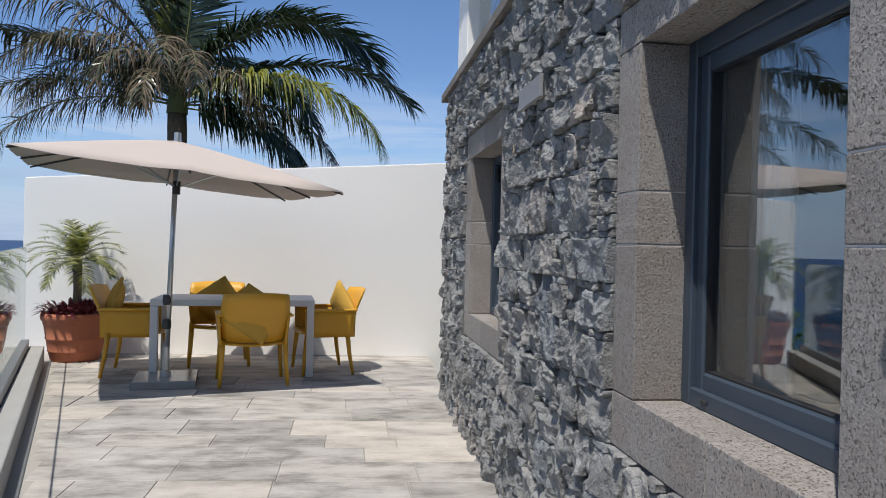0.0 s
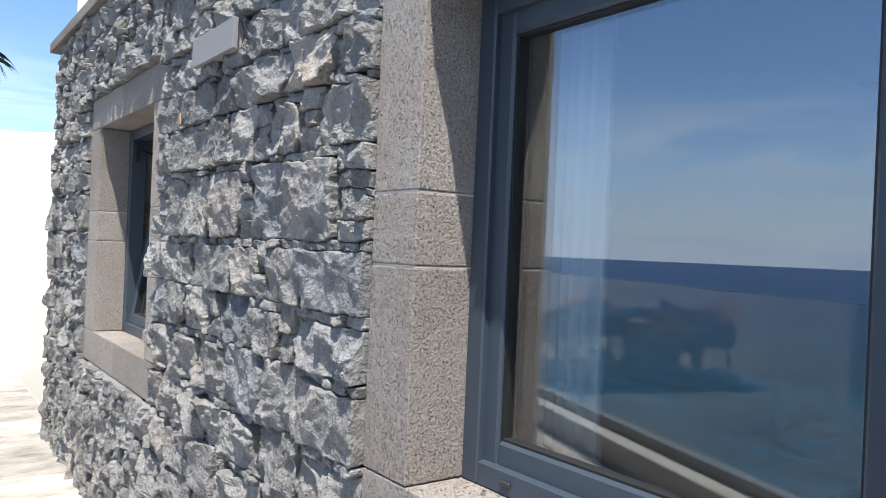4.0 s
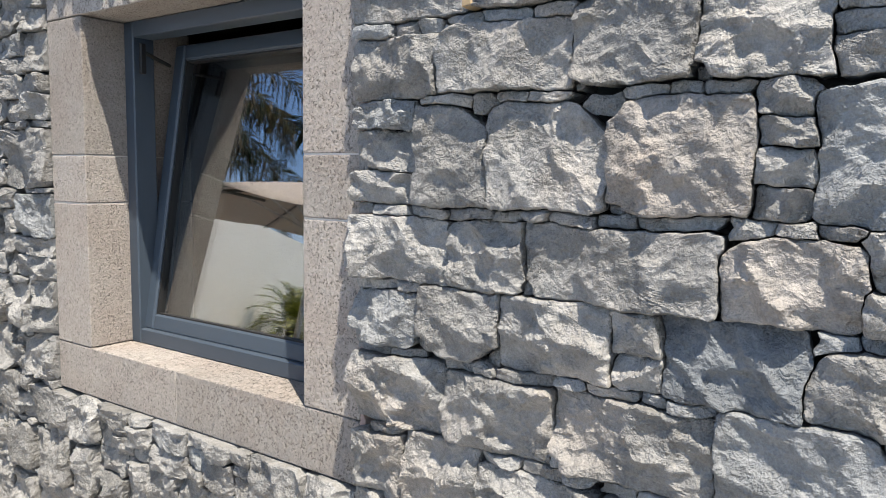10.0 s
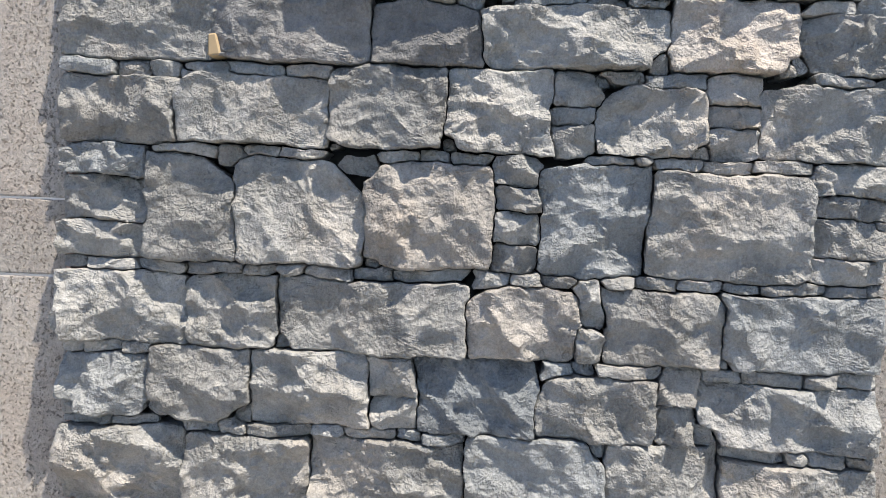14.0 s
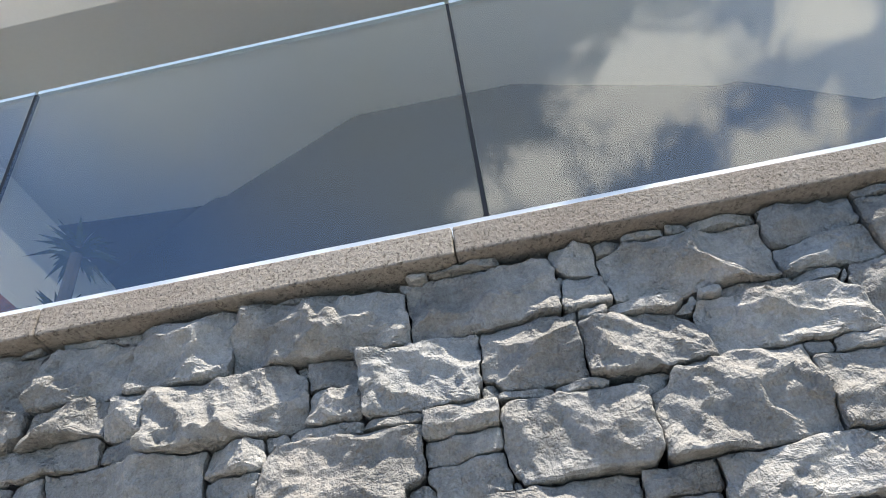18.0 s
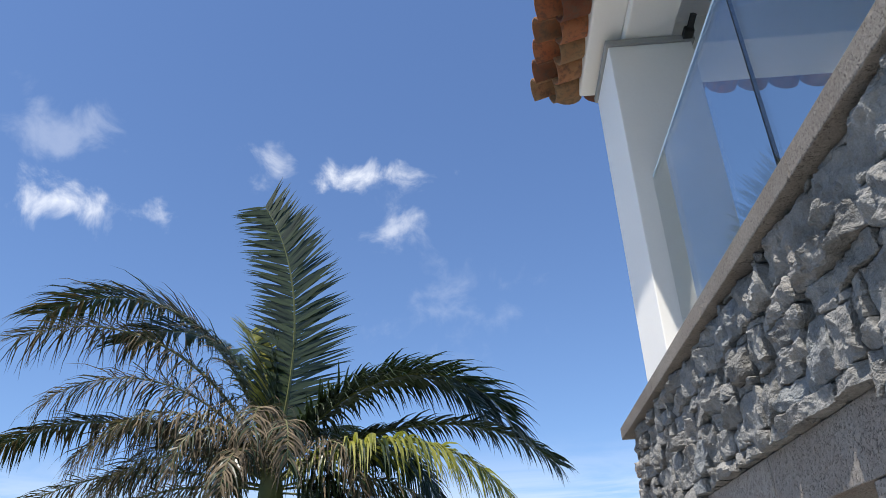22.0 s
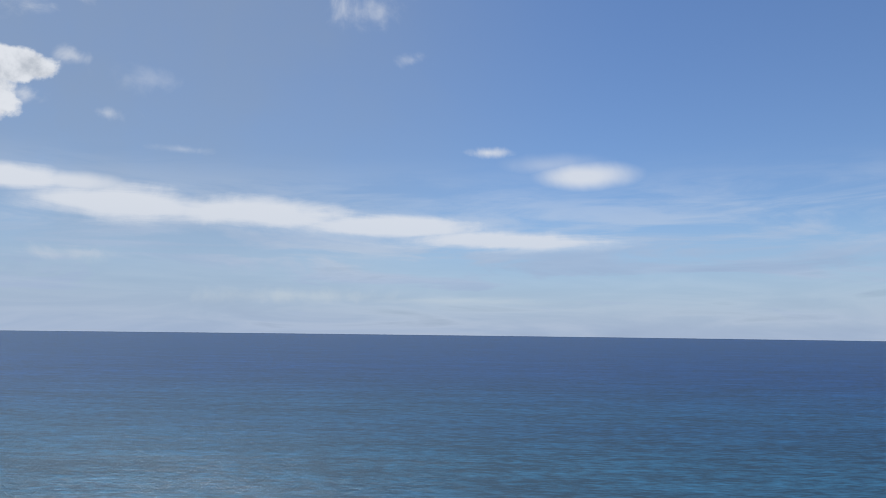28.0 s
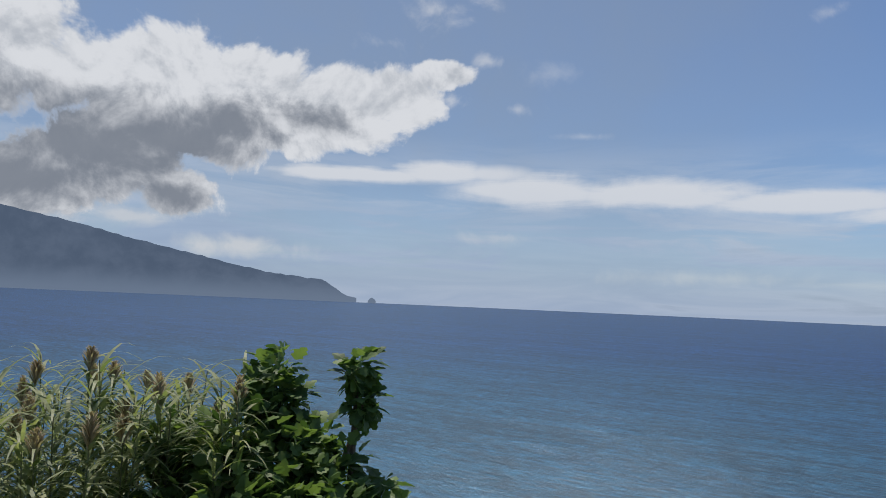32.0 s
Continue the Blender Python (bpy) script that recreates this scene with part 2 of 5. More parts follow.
# unseen grey veil overhead, added to dull what the upper glass reflects
high_side = N.add("ShaderNodeVectorMath", {0: direction, 1: heading(86, 57)}, op="DOT_PRODUCT").outputs["Value"]
higher_side = N.add("ShaderNodeVectorMath", {0: direction, 1: heading(56, 62)}, op="DOT_PRODUCT").outputs["Value"]
high = N.math("MULTIPLY", N.math("MAXIMUM", N.smooth(high_side, 0.90, 0.985), N.smooth(higher_side, 0.925, 0.985)), N.math("ADD", N.math("MULTIPLY", soft_noise, 0.6), 0.45), True)
sky_col = N.mix(high, sky_col, (2.2, 2.6, 2.95))
col = N.mix(cloud, sky_col, bright)
bg = N.add("ShaderNodeBackground", {"Color": col, "Strength": 0.105})
N.t.links.new(bg.outputs[0], N.add("ShaderNodeOutputWorld").inputs[0])

sun = new("sun", bpy.data.lights.new("sun", "SUN"))
sun.data.energy, sun.data.angle, sun.data.color = 4.4, radians(0.53), (1.0, 0.955, 0.88)
sun.matrix_world = look((0, 0, 30), Vector((0, 0, 30)) + SUN_DIR)


# --- materials ---
def material(name, rough=0.7, metal=0.0, spec=0.5):
    m = bpy.data.materials.new(name)
    m.use_nodes = True
    n = Nodes(m.node_tree)
    b = n.add("ShaderNodeBsdfPrincipled", {"Roughness": rough, "Metallic": metal, "Specular IOR Level": spec})
    n.t.links.new(b.outputs[0], n.add("ShaderNodeOutputMaterial").inputs[0])
    return m, n, b


def coords(n, which="Object"):
    return n.add("ShaderNodeTexCoord").outputs[which]


def bumped(n, b, height, strength=0.5, dist=0.01):
    n.t.links.new(n.add("ShaderNodeBump", {"Height": height, "Strength": strength, "Distance": dist}).outputs[0], b.inputs["Normal"])


def paint(name, colour, rough=0.6, metal=0.0, vary=0.12, grain=30.0, bump=0.15, dist=0.002, blot=3.0, spec=0.5):
    """A plain coloured surface with two scales of wear and fine relief."""
    m, n, b = material(name, rough, metal, spec)
    c = coords(n)
    big = n.noise(c, blot, 4.0)
    fine = n.noise(c, grain, 5.0)
    k = n.math("ADD", n.math("MULTIPLY", big, vary * 1.2), n.math("MULTIPLY", fine, vary))
    k = n.math("ADD", k, 1.0 - vary * 1.1)
    col = n.mix(1.0, colour, n.add("ShaderNodeCombineColor", {0: k, 1: k, 2: k}).outputs[0], "MULTIPLY")
    n.t.links.new(col, b.inputs["Base Color"])
    if bump:
        bumped(n, b, fine, bump, dist)
    return m


def per_object(n, lo, hi):
    r = n.add("ShaderNodeObjectInfo").outputs["Random"]
    return n.math("ADD", n.math("MULTIPLY", r, hi - lo), lo)


def basalt(joined, name="basalt", tint=(1.0, 1.0, 1.0)):
    m, n, b = material(name, 0.85, 0.0, 0.3)
    c = n.add("ShaderNodeNewGeometry").outputs["Position"]
    rnd = n.add("ShaderNodeNewGeometry").outputs["Random Per Island"] if joined else n.add("ShaderNodeObjectInfo").outputs["Random"]
    tone = n.math("ADD", n.math("MULTIPLY", rnd, 0.34), 0.70)
    speck = n.noise(c, 260.0, 2.0, 0.7)
    grit = n.noise(c, 85.0, 5.0, 0.72)
    mid = n.noise(c, 22.0, 6.0, 0.62)
    big = n.noise(c, 2.6, 3.0, 0.5)
    base = n.ramp(mid, [(0.28, (0.232, 0.232, 0.231)), (0.5, (0.285, 0.285, 0.282)), (0.75, (0.345, 0.342, 0.335))])
    warm = n.mix(n.math("MULTIPLY", n.smooth(big, 0.54, 0.74), 0.6), base, (0.42, 0.38, 0.345))
    cool = n.mix(n.math("MULTIPLY", n.smooth(rnd, 0.86, 0.95), 0.6), warm, (0.17, 0.19, 0.21))
    k = n.math("MULTIPLY", tone, n.math("ADD", n.math("ADD", n.math("MULTIPLY", speck, 0.7), n.math("MULTIPLY", grit, 0.9)), 0.24))
    col = n.mix(1.0, cool, n.add("ShaderNodeCombineColor", {0: k, 1: k, 2: k}).outputs[0], "MULTIPLY")
    n.t.links.new(n.mix(1.0, col, tint, "MULTIPLY"), b.inputs["Base Color"])
    patchy = n.smooth(n.noise(c, 9.0, 3.0), 0.42, 0.60)
    grain = n.math("MULTIPLY", n.noise(c, 120.0, 3.0, 0.62), n.math("ADD", n.math("MULTIPLY", patchy, 0.9), 0.25))
    relief = n.math("ADD", n.math("MULTIPLY", n.noise(c, 42.0, 5.0, 0.6), 1.1), grain)
    bumped(n, b, relief, 1.0, 0.017)
    return m


def tuff(name="dressed_tuff", dark=(0.34, 0.304, 0.28), pale=(0.36, 0.335, 0.315)):
    """The pinkish grey dressed stone, full of small pores."""
    m, n, b = material(name, 0.9, 0.0, 0.2)
    c = n.add("ShaderNodeNewGeometry").outputs["Position"]
    tone = per_object(n, 0.86, 1.14)
    big = n.noise(c, 4.0, 4.0)
    fine = n.noise(c, 120.0, 4.0, 0.7)
    spots = n.smooth(n.noise(c, 45.0, 3.0), 0.36, 0.56)
    hole = n.math("MULTIPLY", n.smooth(n.noise(c, 165.0, 3.0, 0.65), 0.45, 0.36), spots)
    base = n.mix(n.smooth(big, 0.35, 0.65), dark, pale)
    k = n.math("MULTIPLY", tone, n.math("ADD", n.math("MULTIPLY", fine, 1.1), 0.45))
    col = n.mix(1.0, base, n.add("ShaderNodeCombineColor", {0: k, 1: k, 2: k}).outputs[0], "MULTIPLY")
    col = n.mix(n.math("MULTIPLY", hole, 0.62), col, (0.095, 0.085, 0.08))
    n.t.links.new(col, b.inputs["Base Color"])
    bumped(n, b, n.math("SUBTRACT", n.math("MULTIPLY", fine, 0.9), hole), 1.0, 0.008)
    return m


def clear_glass(name, tint, ior, rough=0.0, gloss=(1.0, 1.0, 1.0)):
    """A pane: gloss on a clear sheet, rising to the edge-on view."""
    m = bpy.data.materials.new(name)
    m.use_nodes = True
    n = Nodes(m.node_tree)
    t = n.add("ShaderNodeBsdfTransparent", {"Color": (*tint, 1)})
    g = n.add("ShaderNodeBsdfGlossy", {"Roughness": rough, "Color": (*gloss, 1)})
    edge = n.add("ShaderNodeLayerWeight", {"Blend": 0.5}).outputs["Facing"]
    f = n.math("ADD", n.math("MULTIPLY", n.math("POWER", edge, 4.5), 1.0 - ior), ior)
    s = n.add("ShaderNodeMixShader", {0: f, 1: t.outputs[0], 2: g.outputs[0]})
    n.t.links.new(s.outputs[0], n.add("ShaderNodeOutputMaterial").inputs[0])
    return m


def sea_water():
    """Deep water: blue from below, with a limited sheen of sky on the ripples."""
    m = bpy.data.materials.new("sea_water")
    m.use_nodes = True
    n = Nodes(m.node_tree)
    c = n.add("ShaderNodeNewGeometry").outputs["Position"]
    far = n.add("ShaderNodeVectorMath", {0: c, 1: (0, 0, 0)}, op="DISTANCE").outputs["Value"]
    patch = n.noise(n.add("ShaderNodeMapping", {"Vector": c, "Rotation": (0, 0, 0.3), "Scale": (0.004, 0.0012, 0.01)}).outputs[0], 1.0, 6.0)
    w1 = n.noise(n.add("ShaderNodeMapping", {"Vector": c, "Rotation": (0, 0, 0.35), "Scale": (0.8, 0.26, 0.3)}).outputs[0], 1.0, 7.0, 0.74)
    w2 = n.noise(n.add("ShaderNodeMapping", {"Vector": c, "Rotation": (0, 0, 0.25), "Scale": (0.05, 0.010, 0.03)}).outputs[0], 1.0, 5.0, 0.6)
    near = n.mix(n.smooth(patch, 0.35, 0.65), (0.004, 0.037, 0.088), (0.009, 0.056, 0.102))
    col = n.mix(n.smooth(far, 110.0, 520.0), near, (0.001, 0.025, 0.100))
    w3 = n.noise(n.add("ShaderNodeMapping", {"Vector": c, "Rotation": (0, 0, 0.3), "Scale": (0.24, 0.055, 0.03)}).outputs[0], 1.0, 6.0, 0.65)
    # light and dark sides of the ripples are painted into the diffuse colour
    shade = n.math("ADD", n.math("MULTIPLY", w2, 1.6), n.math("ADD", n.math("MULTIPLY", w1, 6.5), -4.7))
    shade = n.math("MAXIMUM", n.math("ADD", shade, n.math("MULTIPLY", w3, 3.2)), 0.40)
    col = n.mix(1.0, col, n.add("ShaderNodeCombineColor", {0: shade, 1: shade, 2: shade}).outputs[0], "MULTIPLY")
    h = n.math("ADD", n.math("MULTIPLY", w1, 1.1), n.math("MULTIPLY", w2, 4.0))
    bump = n.add("ShaderNodeBump", {"Height": h, "Strength": 0.75, "Distance": 0.3}).outputs[0]
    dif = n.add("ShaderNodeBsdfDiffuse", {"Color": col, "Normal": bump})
    gls = n.add("ShaderNodeBsdfGlossy", {"Color": (1, 1, 1, 1), "Roughness": 0.11, "Normal": bump})
    edge = n.add("ShaderNodeLayerWeight", {"Blend": 0.5}).outputs["Facing"]
    f = n.math("ADD", n.math("MULTIPLY", n.math("POWER", edge, 6.0), 0.12), 0.02)
    s = n.add("ShaderNodeMixShader", {0: f, 1: dif.outputs[0], 2: gls.outputs[0]})
    # broad glitter of the sun on the choppy water
    glit = n.add("ShaderNodeBsdfGlossy", {"Color": (0.64, 0.84, 1.0, 1), "Roughness": 0.40, "Normal": bump})
    s = n.add("ShaderNodeMixShader", {0: 0.10, 1: s.outputs[0], 2: glit.outputs[0]})
    n.t.links.new(s.outputs[0], n.add("ShaderNodeOutputMaterial").inputs[0])
    return m


def leaf(name, a, bcol, rough=0.45, spec=0.5, through_light=0.3):
    m, n, b = material(name, rough, 0.0, spec)
    r = n.add("ShaderNodeNewGeometry").outputs["Random Per Island"]
    c = coords(n)
    k = n.math("ADD", n.math("MULTIPLY", r, 0.7), n.math("MULTIPLY", n.noise(c, 9.0, 3.0), 0.5))
    col = n.mix(n.smooth(k, 0.15, 0.95), a, bcol)
    n.t.links.new(col, b.inputs["Base Color"])
    # light that soaks through the blade
    t = n.add("ShaderNodeBsdfTranslucent", {"Color": n.mix(1.0, col, (1.5, 1.6, 0.9), "MULTIPLY")})
    s = n.add("ShaderNodeMixShader", {0: through_light, 1: b.outputs[0], 2: t.outputs[0]})
    n.t.links.new(s.outputs[0], n.t.nodes["Material Output"].inputs[0])
    return m


def paving():
    m, n, b = material("weathered_paving", 0.8, 0.0, 0.3)
    c = n.add("ShaderNodeNewGeometry").outputs["Position"]
    tone = per_object(n, 0.80, 1.10)
    warm = n.add("ShaderNodeObjectInfo").outputs["Random"]
    worn = n.noise(n.add("ShaderNodeMapping", {"Vector": c, "Scale": (1.0, 2.2, 1.0)}).outputs[0], 3.2, 7.0, 0.62)
    fine = n.noise(c, 60.0, 5.0, 0.65)
    col = n.ramp(worn, [(0.34, (0.20, 0.19, 0.175)), (0.50, (0.37, 0.348, 0.322)), (0.7, (0.48, 0.458, 0.43))])
    col = n.mix(n.math("MULTIPLY", n.smooth(warm, 0.6, 0.9), 0.35), col, (0.52, 0.45, 0.38))
    k = n.math("MULTIPLY", tone, n.math("ADD", n.math("MULTIPLY", fine, 0.3), 0.85))
    n.t.links.new(n.mix(1.0, col, n.add("ShaderNodeCombineColor", {0: k, 1: k, 2: k}).outputs[0], "MULTIPLY"), b.inputs["Base Color"])
    bumped(n, b, n.math("ADD", n.math("MULTIPLY", fine, 0.5), worn), 0.4, 0.005)
    return m


BASALT, BASALT_REST, TUFF, PAVING = basalt(False), basalt(True), tuff(), paving()
BLUE_BASALT = basalt(False, "blue_grey_basalt", (0.56, 0.61, 0.67))
DARK_BASALT = basalt(False, "slate_dark_basalt", (0.66, 0.66, 0.68))
WARM_BASALT = basalt(False, "warm_basalt", (1.09, 1.03, 0.99))
CAP = tuff("brown_cap_tuff", (0.235, 0.21, 0.19), (0.265, 0.243, 0.222))
JOINT = paint("sandy_grout", (0.36, 0.34, 0.31), 0.95, grain=60, bump=0.5, dist=0.006)
GROUT = paint("dark_grout", (0.05, 0.049, 0.047), 0.95, grain=60, bump=0.5, dist=0.01)
FILLET = paint("pale_mortar", (0.86, 0.72, 0.63), 0.95, grain=90, bump=0.6, dist=0.004)
LIME = paint("lime_joint", (0.56, 0.53, 0.50), 0.95, grain=90, bump=0.6, dist=0.004)
PINK_LIME = paint("pink_joint", (0.50, 0.36, 0.31), 0.95, grain=90, bump=0.6, dist=0.004)
SLATE = paint("sawn_slate", (0.27, 0.27, 0.275), 0.55, grain=45, vary=0.08)
WHITE = paint("white_render", (0.90, 0.885, 0.855), 0.85, vary=0.05, grain=70, bump=0.25, dist=0.003, blot=0.9)
CEILING = paint("shaded_white_ceiling", (0.90, 0.88, 0.845), 0.85, vary=0.05, grain=40, bump=0.02, dist=0.001)
FRAME = paint("anthracite_powder_coat", (0.045, 0.062, 0.085), 0.42, 0.0, 0.06, 120, 0.05)
RUBBER = paint("black_gasket", (0.012, 0.012, 0.013), 0.6)
PANE = clear_glass("window_pane", (0.84, 0.88, 0.89), 0.20)
GUARD = clear_glass("balustrade_glass", (0.90, 0.955, 0.945), 0.055)
GUARD_HIGH = clear_glass("upper_balustrade_glass", (0.88, 0.895, 0.88), 0.09, 0.0, (0.96, 0.975, 0.975))
EDGE = paint("glass_edge", (0.20, 0.36, 0.34), 0.2, grain=20)
# ground edge, with the skylight on it put into the pale colour
BRIGHT_EDGE = paint("skylit_ground_glass_edge", (0.72, 0.82, 0.88), 0.5, grain=20)
CURTAIN = paint("white_voile", (0.83, 0.84, 0.85), 0.9, vary=0.08, grain=200)
ROOM = paint("room_plaster", (0.46, 0.42, 0.38), 0.9)
ROOM_FLOOR = paint("room_floor", (0.16, 0.12, 0.09), 0.6)
YELLOW = paint("mustard_resin", (0.62, 0.32, 0.024), 0.48, vary=0.10, grain=90, bump=0.1)
CUSHION = paint("mustard_fabric", (0.50, 0.30, 0.05), 0.95, vary=0.2, grain=160, bump=0.5)
TABLE = paint("white_aluminium_table", (0.62, 0.62, 0.62), 0.5, grain=60)
CANVAS = paint("taupe_canvas", (0.50, 0.43, 0.385), 0.9, vary=0.06, grain=220, bump=0.3, dist=0.001)
STEEL = paint("brushed_steel", (0.52, 0.53, 0.54), 0.34, 0.85, 0.1, 80)
DARK_METAL = paint("dark_metal", (0.05, 0.05, 0.05), 0.5, 0.3)
GRANITE = paint("grey_granite", (0.26, 0.27, 0.27), 0.2, grain=150, vary=0.25)
TERRACOTTA = paint("terracotta", (0.42, 0.145, 0.075), 0.85, vary=0.2, grain=40, bump=0.3)
SOIL = paint("soil", (0.05, 0.035, 0.025), 1.0)
TILE = None
KERB = paint("grey_kerb_concrete", (0.34, 0.34, 0.33), 0.85, vary=0.2, grain=60, bump=0.4, dist=0.004)
CHANNEL = paint("aluminium_channel", (0.22, 0.23, 0.24), 0.45, 0.5)
BARK = paint("palm_bark", (0.16, 0.12, 0.085), 0.9, vary=0.35, grain=25, bump=0.8, dist=0.02)
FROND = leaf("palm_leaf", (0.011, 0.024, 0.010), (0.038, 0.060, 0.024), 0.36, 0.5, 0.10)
# brighter twin of the palm leaf: yellow-green with sunlight put into the colour
FROND_SUNLIT = leaf("painted_sunlit_leaf", (0.17, 0.185, 0.035), (0.34, 0.335, 0.09), 0.4)
FROND_DRY = leaf("dry_palm_leaf", (0.05, 0.039, 0.027), (0.21, 0.165, 0.112), 0.75, 0.2, 0.10)
RACHIS = paint("palm_rib", (0.14, 0.15, 0.055), 0.5)
PURPLE = leaf("purple_leaf", (0.06, 0.010, 0.022), (0.15, 0.022, 0.04), 0.5)
FIG = leaf("fig_leaf", (0.05, 0.10, 0.03), (0.17, 0.25, 0.075), 0.52, 0.35, 0.35)
CANE = leaf("cane_leaf", (0.10, 0.145, 0.05), (0.36, 0.38, 0.21), 0.5, 0.4, 0.4)
CANE_DRY = leaf("cane_plume", (0.30, 0.235, 0.17), (0.46, 0.38, 0.29), 0.9, 0.1)
SEA = sea_water()
SCRUB = paint("scrub_slope", (0.055, 0.07, 0.03), 1.0, vary=0.5, grain=2.0, blot=0.3)


def roof_clay():
    m, n, b = material("old_roof_clay", 0.85, 0.0, 0.2)
    c = n.add("ShaderNodeNewGeometry").outputs["Position"]
    r = n.add("ShaderNodeObjectInfo").outputs["Random"]
    col = n.ramp(n.math("ADD", n.math("MULTIPLY", r, 0.7), n.math("MULTIPLY", n.noise(c, 12.0, 5.0), 0.35)),
                 [(0.15, (0.15, 0.052, 0.032)), (0.45, (0.25, 0.105, 0.052)), (0.65, (0.28, 0.17, 0.09)), (0.9, (0.40, 0.105, 0.042))])
    dirt = n.smooth(n.noise(c, 24.0, 6.0, 0.7), 0.44, 0.66)
    n.t.links.new(n.mix(n.math("MULTIPLY", dirt, 0.7), col, (0.10, 0.075, 0.055)), b.inputs["Base Color"])
    bumped(n, b, n.noise(c, 60.0, 5.0), 0.5, 0.008)
    return m


def far_land():
    """Headland seen through miles of sea air; haze is painted into its glowing colour."""
    m = bpy.data.materials.new("painted_haze_land")
    m.use_nodes = True
    n = Nodes(m.node_tree)
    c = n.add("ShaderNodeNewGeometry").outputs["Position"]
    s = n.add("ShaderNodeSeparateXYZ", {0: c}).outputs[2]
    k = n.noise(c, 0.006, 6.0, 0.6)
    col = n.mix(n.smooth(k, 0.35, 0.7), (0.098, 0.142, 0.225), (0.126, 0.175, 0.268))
    # thicker haze near the water, put into the colour by height
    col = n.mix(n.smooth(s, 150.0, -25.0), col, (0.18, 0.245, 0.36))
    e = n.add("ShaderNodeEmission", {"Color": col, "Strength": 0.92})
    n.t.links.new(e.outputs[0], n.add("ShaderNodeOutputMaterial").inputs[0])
    return m


TILE, FAR_LAND = roof_clay(), far_land()


def back_glazing():
    m, n, b = material("grey_tinted_glazing", 0.015, 0.0, 0.8)
    c = n.add("ShaderNodeNewGeometry").outputs["Position"]
    n.t.links.new(n.mix(n.noise(c, 0.8, 3.0), (0.042, 0.049, 0.056), (0.060, 0.066, 0.072)), b.inputs["Base Color"])
    return m


BACK_GLASS = back_glazing()


# --- mesh helpers ---
def mesh_of(name, verts, faces, mat, smooth=False):
    me = bpy.data.meshes.new(name)
    me.from_pydata([tuple(v) for v in verts], [], faces)
    me.materials.append(mat)
    if smooth:
        me.polygons.foreach_set("use_smooth", [True] * len(me.polygons))
    me.update()
    return me


def from_bm(name, bm, mat, smooth=False):
    me = bpy.data.meshes.new(name)
    bm.normal_update()
    bm.to_mesh(me)
    bm.free()
    me.materials.append(mat)
    if smooth:
        me.polygons.foreach_set("use_smooth", [True] * len(me.polygons))
    return me


def thing(name, label, category, at=(0, 0, 0), rz=0.0, group="", kind=""):
    ob = new(name)
    ob.empty_display_size = 0.1
    ob.matrix_basis = pose(*at, 0, 0, rz)
    return tagged(ob, label, category, group, kind)


def part(name, data, mat=None, parent=None, label="", smooth=False):
    """Links a bmesh (or a mesh) as one mesh object under a thing or a part."""
    me = data if isinstance(data, bpy.types.Mesh) else from_bm(name, data, mat, smooth)
    ob = new(name, me)
    ob.parent = parent
    if label:
        ob["label"] = label
    return ob


def solid(name, data, mat, label, category, kind="", smooth=False, group=""):
    me = data if isinstance(data, bpy.types.Mesh) else from_bm(name, data, mat, smooth)
    return tagged(new(name, me), label, category, group, kind)


def box(lo, hi, bevel=0.0, seg=1):
    bm = bmesh.new()
    bmesh.ops.create_cube(bm, size=1.0)
    lo, hi = Vector(lo), Vector(hi)
    for v in bm.verts:
        v.co = Vector(((lo[i] + hi[i]) / 2 + v.co[i] * (hi[i] - lo[i]) for i in range(3)))
    if bevel:
        bmesh.ops.bevel(bm, geom=bm.edges[:], offset=bevel, segments=seg, affect="EDGES", profile=0.5)
    return bm


def join(*bms):
    out = bmesh.new()
    for b in bms:
        me = bpy.data.meshes.new("tmp")
        b.to_mesh(me)
        b.free()
        out.from_mesh(me)
        bpy.data.meshes.remove(me)
    return out


def tube(points, radii, sides=10, close=True):
    """A tube along points with a radius at each."""
    verts, faces = [], []
    pts = [Vector(p) for p in points]
    prev = None
    for i, p in enumerate(pts):
        d = (pts[min(i + 1, len(pts) - 1)] - pts[max(i - 1, 0)]).normalized()
        ref = prev if prev is not None else (Vector((1, 0, 0)) if abs(d.x) < 0.8 else Vector((0, 1, 0)))
        a = (ref - d * ref.dot(d)).normalized()
        prev = a
        b = d.cross(a)
        r = radii[i] if isinstance(radii, (list, tuple)) else radii
        for k in range(sides):
            w = 2 * math.pi * k / sides
            verts.append(p + (a * math.cos(w) + b * math.sin(w)) * r)
    for i in range(len(pts) - 1):
        for k in range(sides):
            j = (k + 1) % sides
            faces.append((i * sides + k, i * sides + j, (i + 1) * sides + j, (i + 1) * sides + k))
    if close:
        faces.append(tuple(range(sides))[::-1])
        faces.append(tuple((len(pts) - 1) * sides + k for k in range(sides)))
    bm = bmesh.new()
    vs = [bm.verts.new(v) for v in verts]
    for f in faces:
        bm.faces.new([vs[i] for i in f])
    return bm


def lathe(profile, sides=32):
    """Turned about z from (radius, height) pairs."""
    bm = bmesh.new()
    rings = []
    for r, z in profile:
        rings.append([bm.verts.new((r * math.cos(2 * math.pi * k / sides), r * math.sin(2 * math.pi * k / sides), z)) for k in range(sides)])
    for a, b in zip(rings, rings[1:]):
        for k in range(sides):
            j = (k + 1) % sides
            bm.faces.new((a[k], a[j], b[j], b[k]))
    bm.faces.new(rings[0][::-1])
    bm.faces.new(rings[-1])
    return bm


